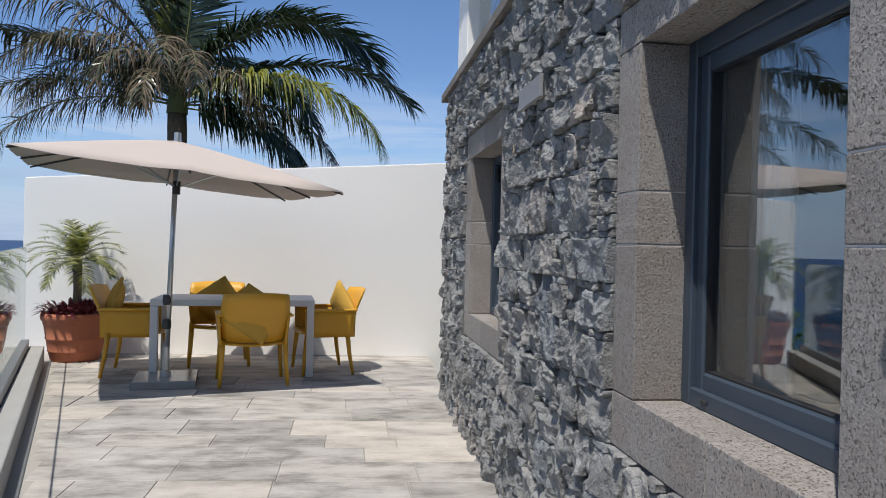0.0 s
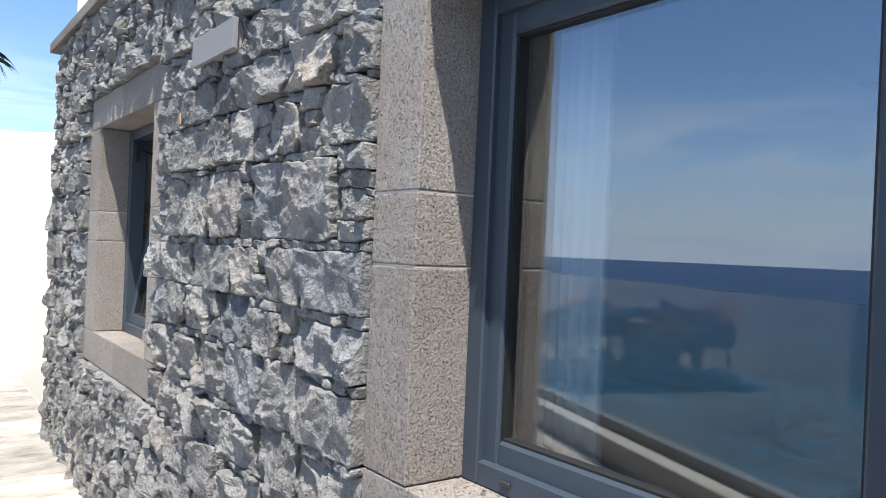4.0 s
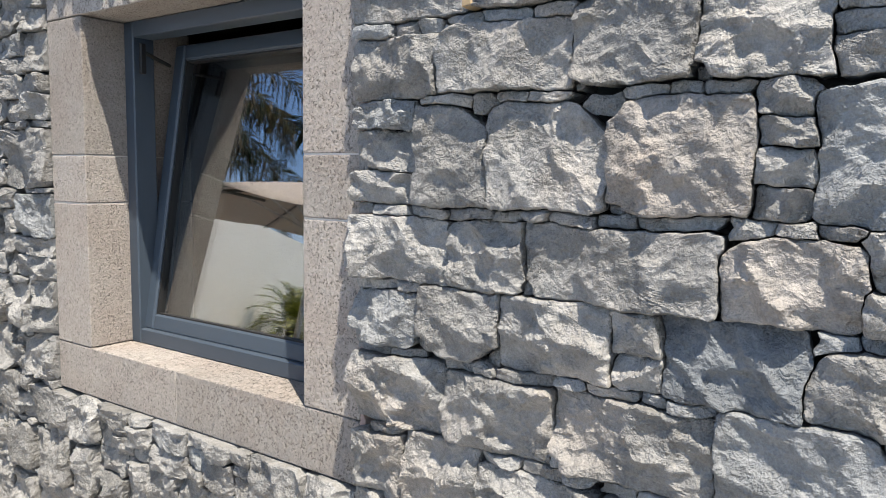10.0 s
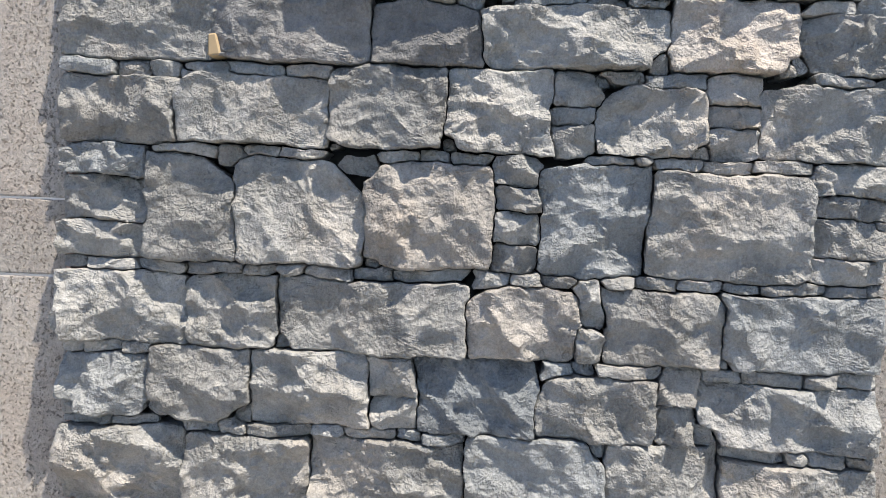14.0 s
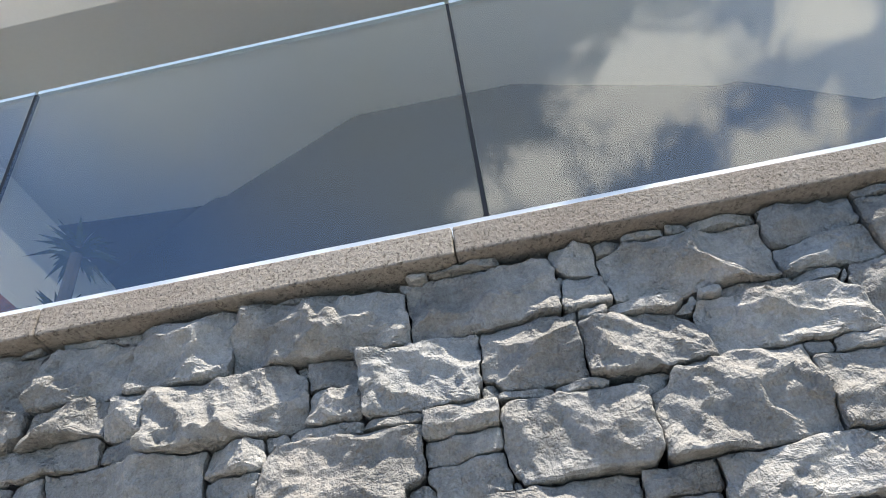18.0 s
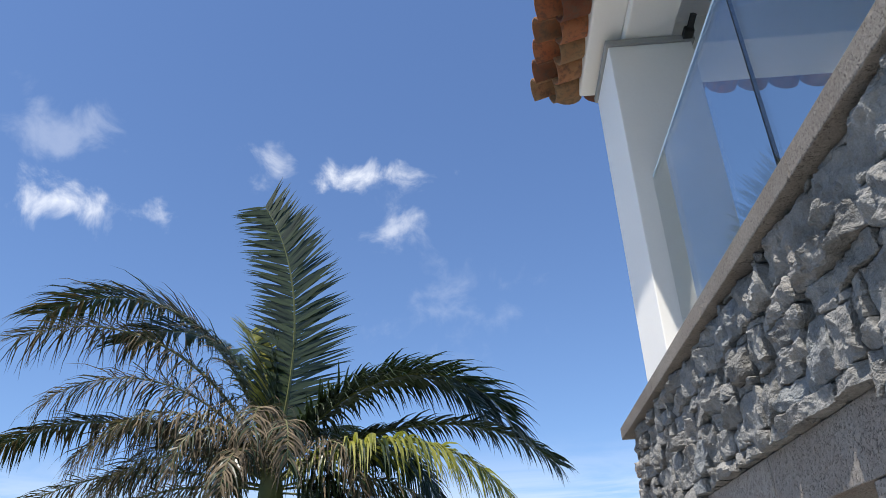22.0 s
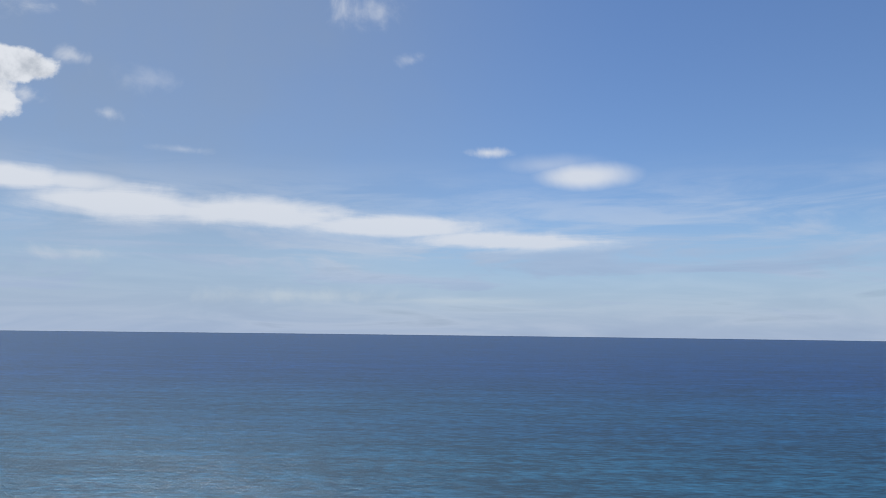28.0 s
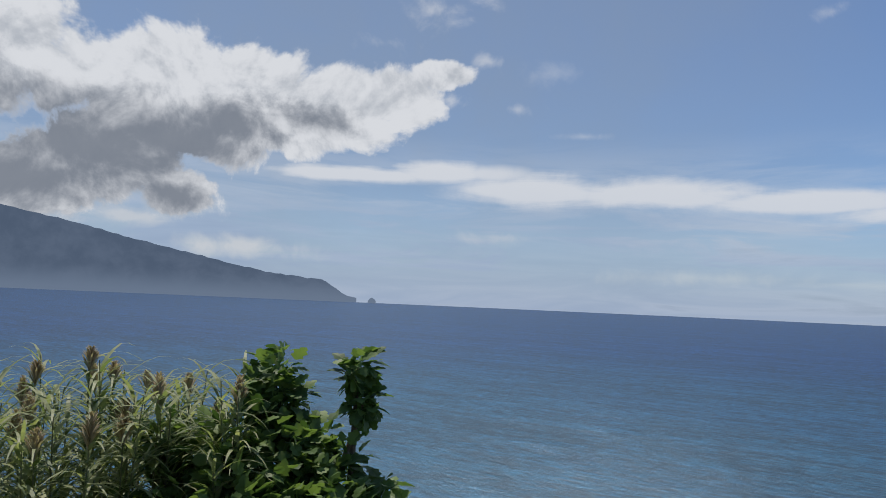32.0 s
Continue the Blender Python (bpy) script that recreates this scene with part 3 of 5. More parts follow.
def prism(outline, lo, hi, axis=2):
    """A flat outline (pairs) pushed from lo to hi along an axis."""
    def put(a, b, c):
        return ((c, a, b), (a, c, b), (a, b, c))[axis]
    bm = bmesh.new()
    lows = [bm.verts.new(put(a, b, lo)) for a, b in outline]
    his = [bm.verts.new(put(a, b, hi)) for a, b in outline]
    k = len(outline)
    for i in range(k):
        j = (i + 1) % k
        bm.faces.new((lows[i], lows[j], his[j], his[i]))
    bm.faces.new(lows[::-1])
    bm.faces.new(his)
    bmesh.ops.recalc_face_normals(bm, faces=bm.faces[:])
    return bm


# --- large structure: sea, slope, terrace ---
def disc(radius, z, rings=(1, 0.5, 0.25, 0.1, 0.03)):
    bm = bmesh.new()
    seg = 96
    prev = None
    for r in rings:
        ring = [bm.verts.new((radius * r * math.cos(2 * math.pi * k / seg), radius * r * math.sin(2 * math.pi * k / seg), z)) for k in range(seg)]
        if prev:
            for k in range(seg):
                j = (k + 1) % seg
                bm.faces.new((prev[k], prev[j], ring[j], ring[k]))
        prev = ring
    bm.faces.new(prev)
    return bm


SEA_Z = -23.0
FLOOR_Z = 0.085
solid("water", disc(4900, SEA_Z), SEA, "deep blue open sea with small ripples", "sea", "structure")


def kerb_x(y):
    """The inner foot of the terrace kerb, which runs askew to the house."""
    return -2.54 - (y - 3.4) * 0.3436


def slope_ground():
    """Land under the terrace that falls away to the sea, as one sheet."""
    verts, faces = [], []
    ny, nx = 70, 34
    for j in range(ny):
        y = -90 + 200 * j / (ny - 1)
        for i in range(nx):
            u = i / (nx - 1)
            edge = kerb_x(max(min(y, 9), -3)) - 0.5
            x = 60 - u * (60 - edge) * 2 if u < 0.5 else edge - ((u - 0.5) * 2) ** 1.3 * 46
            fall = max(0.0, edge - x)
            z = -0.25 - fall * 0.95 + 1.2 * noise.noise(Vector((x * 0.15, y * 0.15, 3.1))) * min(1, fall * 0.3)
            if fall > 1:
                z -= 1.2
            verts.append((x, y, max(z, SEA_Z - 3)))
    for j in range(ny - 1):
        for i in range(nx - 1):
            a = j * nx + i
            faces.append((a, a + nx, a + nx + 1, a + 1))
    return mesh_of("ground", verts, faces, SCRUB, True)


solid("ground", slope_ground(), None, "scrub-covered slope falling from the terrace to the sea", "ground", "structure")


def headland():
    """The long ridge across the bay, falling to a point with a small islet."""
    verts, faces = [], []
    steps, rows = 120, 9
    for i in range(steps):
        az = 131.9 + (178 - 131.9) * i / (steps - 1)
        s = az - 132.0
        el = float(np.interp(s, (0, 0.7, 2.6, 5.6, 10.6, 15.8, 20.3, 24.7, 46), (0.1, 0.2, 1.45, 1.6, 2.5, 3.5, 4.6, 5.3, 7.5)))
        el += 0.10 * noise.noise(Vector((s * 0.45, 0.3, 0))) * min(1, s / 3) + 0.09 * noise.noise(Vector((s * 2.2, 2.3, 0))) + 0.04 * noise.noise(Vector((s * 6.0, 5.3, 0)))
        top = max(0.02, el)
        for k in range(rows):
            f = k / (rows - 1)
            r = 4550 + 240 * f + 70 * noise.noise(Vector((s * 1.1, f * 3, 5)))
            z = SEA_Z - 2 + (math.tan(radians(top)) * r - SEA_Z) * f ** 0.8
            d = heading(az, 0)
            verts.append((d[0] * r, d[1] * r, z))
    for i in range(steps - 1):
        for k in range(rows - 1):
            a = i * rows + k
            faces.append((a, a + rows, a + rows + 1, a + 1))
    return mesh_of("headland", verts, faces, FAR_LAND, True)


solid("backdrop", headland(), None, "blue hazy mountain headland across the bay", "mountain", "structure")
d = heading(130.7, 0)
bm = bmesh.new()
bmesh.ops.create_icosphere(bm, subdivisions=2, radius=1)
for v in bm.verts:
    v.co = Vector((d[0] * 4500, d[1] * 4500, SEA_Z)) + Vector((v.co.x * 26, v.co.y * 26, v.co.z * 34 + 5 * noise.noise(v.co * 2)))
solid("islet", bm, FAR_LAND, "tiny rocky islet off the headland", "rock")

TERRACE = prism([(0.12, -6.0), (0.12, 8.2), (-4.7, 8.2), (kerb_x(8.0) - 0.3, 7.9), (kerb_x(-3) - 0.3, -3.0), (kerb_x(-3) - 0.3, -6.0)], -0.4, FLOOR_Z - 0.006)
floor = solid("floor", TERRACE, JOINT, "terrace of pale weathered stone paving", "terrace", "structure")

# --- the house: cores of the ground floor walls, with the two openings ---
WIN_A = (3.26, 4.26, 0.93, 2.015)
WIN_B = (0.378, 1.285, 0.955, 2.008)
SUR_A = (3.07, 4.47, 0.765, 2.178)
SUR_B = (0.217, 1.455, 0.785, 2.138)
WALL_END, WALL_START, WALL_TOP = 5.56, -2.6, 2.655


def wall_core():
    x0, x1 = 0.055, 0.42
    y = [WALL_START, WIN_B[0] - 0.02, WIN_B[1] + 0.02, WIN_A[0] - 0.02, WIN_A[1] + 0.02, WALL_END - 0.06]
    out = [box((x0, y[0], -0.3), (x1, y[1], WALL_TOP)), box((x0, y[2], -0.3), (x1, y[3], WALL_TOP)), box((x0, y[4], -0.3), (x1, y[5], WALL_TOP))]
    for w, a, b in ((WIN_B, y[1], y[2]), (WIN_A, y[3], y[4])):
        out.append(box((x0, a, -0.3), (x1, b, w[2] - 0.02)))
        out.append(box((x0, a, w[3] + 0.02), (x1, b, WALL_TOP)))
    return join(*out)


wall = solid("wall_west", wall_core(), GROUT, "dry-laid dark grey basalt rubble house wall", "wall", "structure")
solid("wall_north", box((0.42, WALL_END - 0.42, -0.3), (4.6, WALL_END - 0.06, WALL_TOP)), GROUT, "plain north end wall of the house", "wall", "structure")
solid("wall_east", box((4.2, WALL_START + 0.3, -0.3), (4.6, WALL_END - 0.42, WALL_TOP)), ROOM, "plain back wall of the room", "wall", "structure")
solid("wall_south", box((0.42, WALL_START, -0.3), (4.6, WALL_START + 0.3, WALL_TOP)), ROOM, "plain south end wall of the house", "wall", "structure")
solid("wall_partition", box((0.42, 2.2, 0.02), (4.2, 2.32, WALL_TOP - 0.06)), ROOM, "plain partition wall between two rooms", "wall", "structure")
solid("floor_room", box((0.42, WALL_START + 0.3, -0.3), (4.2, WALL_END - 0.42, 0.02)), ROOM_FLOOR, "dark wooden room floor", "floor", "structure")
solid("ceiling_room", box((0.06, WALL_START, WALL_TOP), (4.6, WALL_END - 0.06, WALL_TOP + 0.045)), CEILING, "slab between the storeys", "ceiling", "structure")

# --- white boundary wall ---
bm = bmesh.new()
wx0, wx1 = -4.51, 2.4
ends = []
for x in (wx0, wx1):
    f = (x - wx0) / (0.25 - wx0)
    y, z = 8.07 - 0.19 * f, 2.07 + 0.315 * f
    ends.append([bm.verts.new(p) for p in ((x, y, -0.4), (x, y, z), (x, y + 0.22, z), (x, y + 0.22, -0.4))])
for i in range(4):
    j = (i + 1) % 4
    bm.faces.new((ends[0][i], ends[0][j], ends[1][j], ends[1][i]))
bm.faces.new(ends[0][::-1])
bm.faces.new(ends[1])
bmesh.ops.recalc_face_normals(bm, faces=bm.faces[:])
bmesh.ops.bevel(bm, geom=bm.edges[:], offset=0.012, segments=2, affect="EDGES")
solid("wall_boundary", bm, WHITE, "tall smooth white rendered boundary wall", "wall", "structure")

# --- dressed stone surrounds ---
def surround(name, win, sur, joint_l, joint_s, label):
    """Jambs in three blocks, lintel and sill in two, each a block of its own, with pale joints."""
    t = thing(name, label, "window surround", kind="structure")
    y0, y1, z0, z1 = win
    o0, o1, b0, t1 = sur
    g = 0.0022
    zs = (z0, 1.412, 1.57, z1)
    for a, b in ((o0, y0), (y1, o1)):
        for lo, hi in zip(zs, zs[1:]):
            part("block", box((-0.004, a, lo + g), (0.40, b, hi - g), 0.0035, 2), TUFF, t)
        for z in zs[1:3]:
            part("joint", box((-0.0015, a + 0.002, z - g), (0.39, b - 0.002, z + g)), LIME, t)
    for lo, hi, jy in ((z1, t1, joint_l), (b0, z0, joint_s)):
        part("block", box((-0.004, o0, lo + g * 0.5), (0.40, jy - g, hi), 0.0035, 2), TUFF, t)
        part("block", box((-0.004, jy + g, lo + g * 0.5), (0.40, o1, hi), 0.0035, 2), TUFF, t)
        part("joint", box((0.0, jy - g, lo + 0.004), (0.39, jy + g, hi - 0.004)), LIME, t)
    rng = random.Random(len(name) + int(y0 * 10))
    for edge in (o0, o1):
        # ragged mortar fillet beside the jamb
        pts = []
        z = b0
        while z < t1:
            pts.append((edge + (0.001 if edge == o1 else -0.001) * 0, z))
            z += 0.012
        sgn = 1 if edge == o1 else -1
        verts, faces = [], []
        for k, (yy, zz) in enumerate(pts):
            wide = edge == SUR_B[0]
            w = (0.013 if wide else 0.005) + 0.012 * abs(noise.noise(Vector((edge * 3, zz * 22, 1)))) + rng.random() * 0.003
            x0 = -0.012 if wide else (-0.004 if edge == 3.07 else 0.006)
            verts += [(x0 + 0.005 * rng.random(), yy, zz), (x0 + 0.002 + 0.010 * rng.random(), yy + sgn * w, zz), (0.06, yy + sgn * w, zz), (0.06, yy, zz)]
            if k:
                a = 4 * k
                for i in range(4):
                    j = (i + 1) % 4
                    faces.append((a - 4 + i, a - 4 + j, a + j, a + i))
        part("fillet", mesh_of("fillet", verts, faces, PINK_LIME if edge == 3.07 else (FILLET if edge == SUR_B[0] else LIME)), None, t)
    return t


surround("window_surround", WIN_A, SUR_A, 3.806, 3.802, "pinkish porous dressed stone around the small window")
surround("window_surround", WIN_B, SUR_B, 0.832, 0.84, "pinkish porous dressed stone around the large window")


def ring(y0, y1, z0, z1, w, x0, x1, bevel=0.004):
    """The four members of a frame, mitred as butt joints."""
    return join(box((x0, y0, z0), (x1, y0 + w, z1), bevel), box((x0, y1 - w, z0), (x1, y1, z1), bevel),
                box((x0 + 0.001, y0 + w, z0), (x1 - 0.001, y1 - w, z0 + w), bevel), box((x0 + 0.001, y0 + w, z1 - w), (x1 - 0.001, y1 - w, z1), bevel))


def window(name, win, tilt, label):
    y0, y1, z0, z1 = win
    t = thing(name, label, "window", (0.178, (y0 + y1) / 2, z0), kind="structure")
    h, w = z1 - z0, (y1 - y0) / 2
    part("window_frame", ring(-w, w, 0.0, h, 0.052, -0.035, 0.045), FRAME, t)
    sash = part("sash", ring(-w + 0.040, w - 0.040, 0.0, h - 0.09, 0.055, -0.03, 0.03, 0.006), FRAME, t)
    sash.matrix_basis = pose(0.012, 0, 0.045, 0, tilt, 0)
    part("gasket", ring(-w + 0.093, w - 0.093, 0.053, h - 0.143, 0.007, -0.02, 0.012, 0), RUBBER, sash)
    pane = part("pane", box((-0.006, -w + 0.098, 0.058), (0.006, w - 0.098, h - 0.148)), PANE, sash)
    pane.visible_shadow = False
    if tilt:
        part("hinge_arm", join(box((-0.02, w - 0.075, h - 0.17), (0.0, w - 0.06, h - 0.07), 0.003), tube([(0.0, w - 0.07, h - 0.1), (0.1, w - 0.06, h - 0.13)], 0.006, 6)), RUBBER, t, "black stay that holds the sash ajar")
    else:
        part("drain_cap", box((-0.04, w - 0.16, 0.02), (-0.034, w - 0.13, 0.032), 0.002), DARK_METAL, t)
    return t


window("window_1", WIN_A, 9.0, "dark grey window tilted open inwards at the top")
window("window_2", WIN_B, 0.0, "large closed dark grey window reflecting the sea")


def curtain(y0, y1, x, z0, z1, folds):
    verts, faces = [], []
    n = folds * 8
    for k in range(n + 1):
        y = y0 + (y1 - y0) * k / n
        dx = 0.028 * math.sin(2 * math.pi * folds * k / n) + 0.008 * math.sin(k * 1.7)
        for z in (z0, z0 * 0.5 + z1 * 0.5, z1):
            verts.append((x + dx * (1.0 if z < z1 else 0.7), y, z))
    for k in range(n):
        for i in range(2):
            a = 3 * k + i
            faces.append((a, a + 3, a + 4, a + 1))
    me = mesh_of("curtain", verts, faces, CURTAIN, True)
    return me


c = solid("curtain", curtain(1.10, 1.27, 0.36, 0.03, 2.5, 5), None, "white sheer curtain drawn to one side", "curtain")
c.modifiers.new("thick", "SOLIDIFY").thickness = 0.003
rod = solid("curtain_rod", tube([(0.47, 0.15, 2.52), (0.47, 1.5, 2.52)], 0.012, 8), DARK_METAL, "dark curtain rod inside the large window", "curtain rod")
bed = thing("bed", "made bed with pale cover beside the large window", "bed", (1.9, 0.3, 0.02))
part("bed_base", box((-0.75, -1.0, 0.0), (0.75, 1.0, 0.28), 0.02), ROOM_FLOOR, bed)
part("mattress", box((-0.78, -1.02, 0.28), (0.78, 1.02, 0.55), 0.06, 3), CURTAIN, bed, smooth=True)

# --- cap stones and the upper storey ---
cap = thing("wall_cap", "pinkish cap stones along the top of the stone wall", "wall cap", kind="structure")
CAP_JOINTS = (5.62, 4.75, 3.92, 3.09, 2.281, 1.435, 0.6, -0.23, -1.06, -1.9, -2.73)
for y1, y0 in zip(CAP_JOINTS, CAP_JOINTS[1:]):
    part("cap_stone", box((-0.066, y0 + 0.0012, 2.652), (0.30, y1 - 0.0012, 2.715), 0.004, 2), CAP, cap)
part("guard_rail_channel", box((0.076, -2.6, 2.715), (0.114, 4.648, 2.846), 0.002), paint("pale_channel", (0.72, 0.76, 0.80), 0.4), cap)

guard = thing("glass_balustrade", "frameless glass balustrade on the upper terrace", "balustrade", kind="structure")
ys = (4.645, 3.445, 2.215, 0.985, -0.245, -1.475)
for a, b in zip(ys, ys[1:]):
    p = part("pane", box((0.088, b + 0.005, 2.735), (0.102, a - 0.005, 3.655), 0.001), GUARD_HIGH, guard)
    p.visible_shadow = False
    part("pane_edge", box((0.0885, b + 0.006, 3.655), (0.1015, a - 0.006, 3.668)), BRIGHT_EDGE, guard)
    part("joint", box((0.089, b - 0.0045, 2.735), (0.101, b + 0.0045, 3.655)), RUBBER, guard)

column = thing("column", "square white rendered veranda column with a grey cap", "column", (0.22, 4.875, 2.7), kind="structure")
part("shaft", box((-0.22, -0.225, -0.04), (0.22, 0.225, 1.80), 0.006, 2), WHITE, column)
part("capital", box((-0.235, -0.24, 1.80), (0.235, 0.24, 1.838), 0.004), KERB, column, "thin grey cap slab")
part("lamp_bracket", join(box((0.17, -0.30, 1.80), (0.22, -0.24, 1.84), 0.004), tube([(0.20, -0.30, 1.83), (0.21, -0.36, 1.86)], 0.018, 8)), RUBBER, column, "small black lamp under the beam")

BEAM_Z = 4.542
beam = solid("beam_west", join(box((0.09, -2.6, BEAM_Z), (0.345, 5.10, 4.95), 0.01, 2), box((-0.09, -2.6, BEAM_Z + 0.05), (0.09, 5.16, 4.78), 0.01, 2)), WHITE, "white rendered eaves beam of the veranda", "beam", "structure")
beam = solid("beam_north", join(box((0.345, 4.78, BEAM_Z + 0.06), (4.4, 5.08, 4.95), 0.01, 2), box((0.12, 5.10, BEAM_Z + 0.12), (4.4, 5.20, 4.80), 0.01, 2)), WHITE, "white rendered beam along the veranda's end", "beam", "structure")

GABLE = [(5.16, 5.08), (4.07, 5.70), (2.98, 6.34), (1.88, 6.32), (0.36, 5.80), (-0.43, 5.33), (-2.6, 4.9)]
FRONT = [(4.80, 4.72), (4.0, 4.72), (3.0, 4.72), (1.9, 4.72), (0.36, 4.72), (-0.43, 4.72), (-2.6, 4.72)]
verts, faces = [], []
for dz, flip in ((0.0, False), (0.14, True)):
    o = len(verts)
    for (fy, fz), (gy, gz) in zip(FRONT, GABLE):
        verts += [(0.30, fy, fz + dz), (2.75, gy, gz + dz)]
    for k in range(len(GABLE) - 1):
        q = (o + 2 * k, o + 2 * k + 1, o + 2 * k + 3, o + 2 * k + 2)
        faces.append(q[::-1] if flip else q)
verts += [(2.75, 5.4, 4.72), (2.75, 5.4, 5.2)]
solid("ceiling", mesh_of("ceiling", verts, faces, CEILING, True), None, "white sloping veranda ceiling in shade", "ceiling", "structure")
bm = bmesh.new()
pts = [(2.5, 5.3, 2.7), (2.5, 5.3, 5.02)] + [(2.5, a, b) for a, b in GABLE] + [(2.5, -2.6, 2.7)]
f = bm.faces.new([bm.verts.new(p) for p in pts])
g = bmesh.ops.extrude_face_region(bm, geom=[f])
bmesh.ops.translate(bm, verts=[v for v in g["geom"] if isinstance(v, bmesh.types.BMVert)], vec=(0.2, 0, 0))
bmesh.ops.recalc_face_normals(bm, faces=bm.faces[:])
solid("wall_glazed", bm, BACK_GLASS, "dark grey glazed gable wall behind the veranda", "glazed wall", "structure")
verts = [(-0.12, 5.25, 4.86), (-0.12, -2.6, 4.86), (2.9, -2.6, 6.6), (2.9, 3.0, 6.6), (4.5, 5.25, 4.86), (4.5, 3.0, 6.6)]
solid("roof", mesh_of("roof", verts, [(0, 1, 2, 3), (0, 3, 5, 4)], GROUT), None, "low hipped roof over the veranda", "roof", "structure").modifiers.new("thick", "SOLIDIFY").thickness = 0.08


def barrel(r0, r1, length, up=True, thick=0.014):
    """A half-round clay tile along x, wide end at x = 0."""
    verts, faces = [], []
    k = 8
    for x, r in ((0, r0), (length, r1)):
        for rr in (r, r - thick):
            for i in range(k + 1):
                w = math.pi * i / k
                verts.append((x, rr * math.cos(w), rr * math.sin(w) * (1 if up else -1)))
    n = k + 1
    for i in range(k):
        faces += [(i, i + 1, 2 * n + i + 1, 2 * n + i), (n + i, 3 * n + i, 3 * n + i + 1, n + i + 1), (i, n + i, n + i + 1, i + 1), (2 * n + i, 2 * n + i + 1, 3 * n + i + 1, 3 * n + i)]
    faces += [(0, 2 * n, 3 * n, n), (k, n + k, 3 * n + k, 2 * n + k)]
    return mesh_of("tile", verts, faces, TILE, True)


eaves = thing("roof_eaves", "double row of weathered orange clay eaves tiles", "roof tiles", kind="structure")
COVER, PAN = barrel(0.088, 0.080, 0.50, True), barrel(0.094, 0.086, 0.50, False)
rng = random.Random(5)
# inner course with its round side down, outer course of hollow covers over it
for me, x, z, first in ((PAN, -0.255, 4.672, 5.16), (COVER, -0.345, 4.682, 5.20)):
    yy = first
    while yy > -2.5:
        o = part("tile", me, None, eaves)
        o.matrix_basis = pose(x + rng.uniform(-0.008, 0.008), yy, z + rng.uniform(-0.003, 0.003), rng.uniform(-4, 4), -16, rng.uniform(-1.2, 1.2))
        yy -= 0.168
xx = -0.12
while xx < 3.4:
    for me, dx, dz in ((PAN, 0.0, 0.0), (COVER, 0.0975, 0.035)):
        o = part("tile", me, None, eaves)
        o.matrix_basis = pose(xx + dx, 5.40, 4.80 + dz, 0, 0, -90) @ pose(0, 0, 0, rng.uniform(-3, 3), -16, 0)
    xx += 0.195


# --- terrace edge: kerb and glass ---
kerb = thing("kerb", "low grey concrete kerb along the terrace edge", "kerb", (kerb_x(-3.0), -3.0, FLOOR_Z), 19.0, kind="structure")
KL = 11.0
part("kerb_body", box((-0.21, 0, -0.2), (-0.07, KL, 0.17), 0.012, 2), KERB, kerb)
# dark strip added along the kerb's foot in place of its shadow
part("gutter", box((-0.07, 0, -0.1), (-0.005, KL, 0.004)), CHANNEL, kerb, "dark strip standing in for the kerb's shade")
part("glass_channel", box((-0.30, 0, -0.2), (-0.212, KL, 0.24), 0.004), CHANNEL, kerb, "grey metal channel that holds the glass")
rail = thing("glass_balustrade", "clear frameless glass balustrade at the terrace edge", "balustrade", (kerb_x(-3.0), -3.0, FLOOR_Z), 19.0, kind="structure")
k = 0
s = 3.75
while s < KL - 0.5:
    e = min(s + 1.6, KL - 0.05)
    p = part("pane", box((-0.262, s, 0.22), (-0.25, e - 0.012, 1.20), 0.001), GUARD, rail)
    p.visible_shadow = False
    part("pane_edge", box((-0.2615, s, 1.20), (-0.2505, e - 0.012, 1.204)), EDGE, rail)
    s += 1.6
part("end_edge", box((-0.262, KL - 0.061, 0.24), (-0.25, KL - 0.057, 1.20)), EDGE, rail)


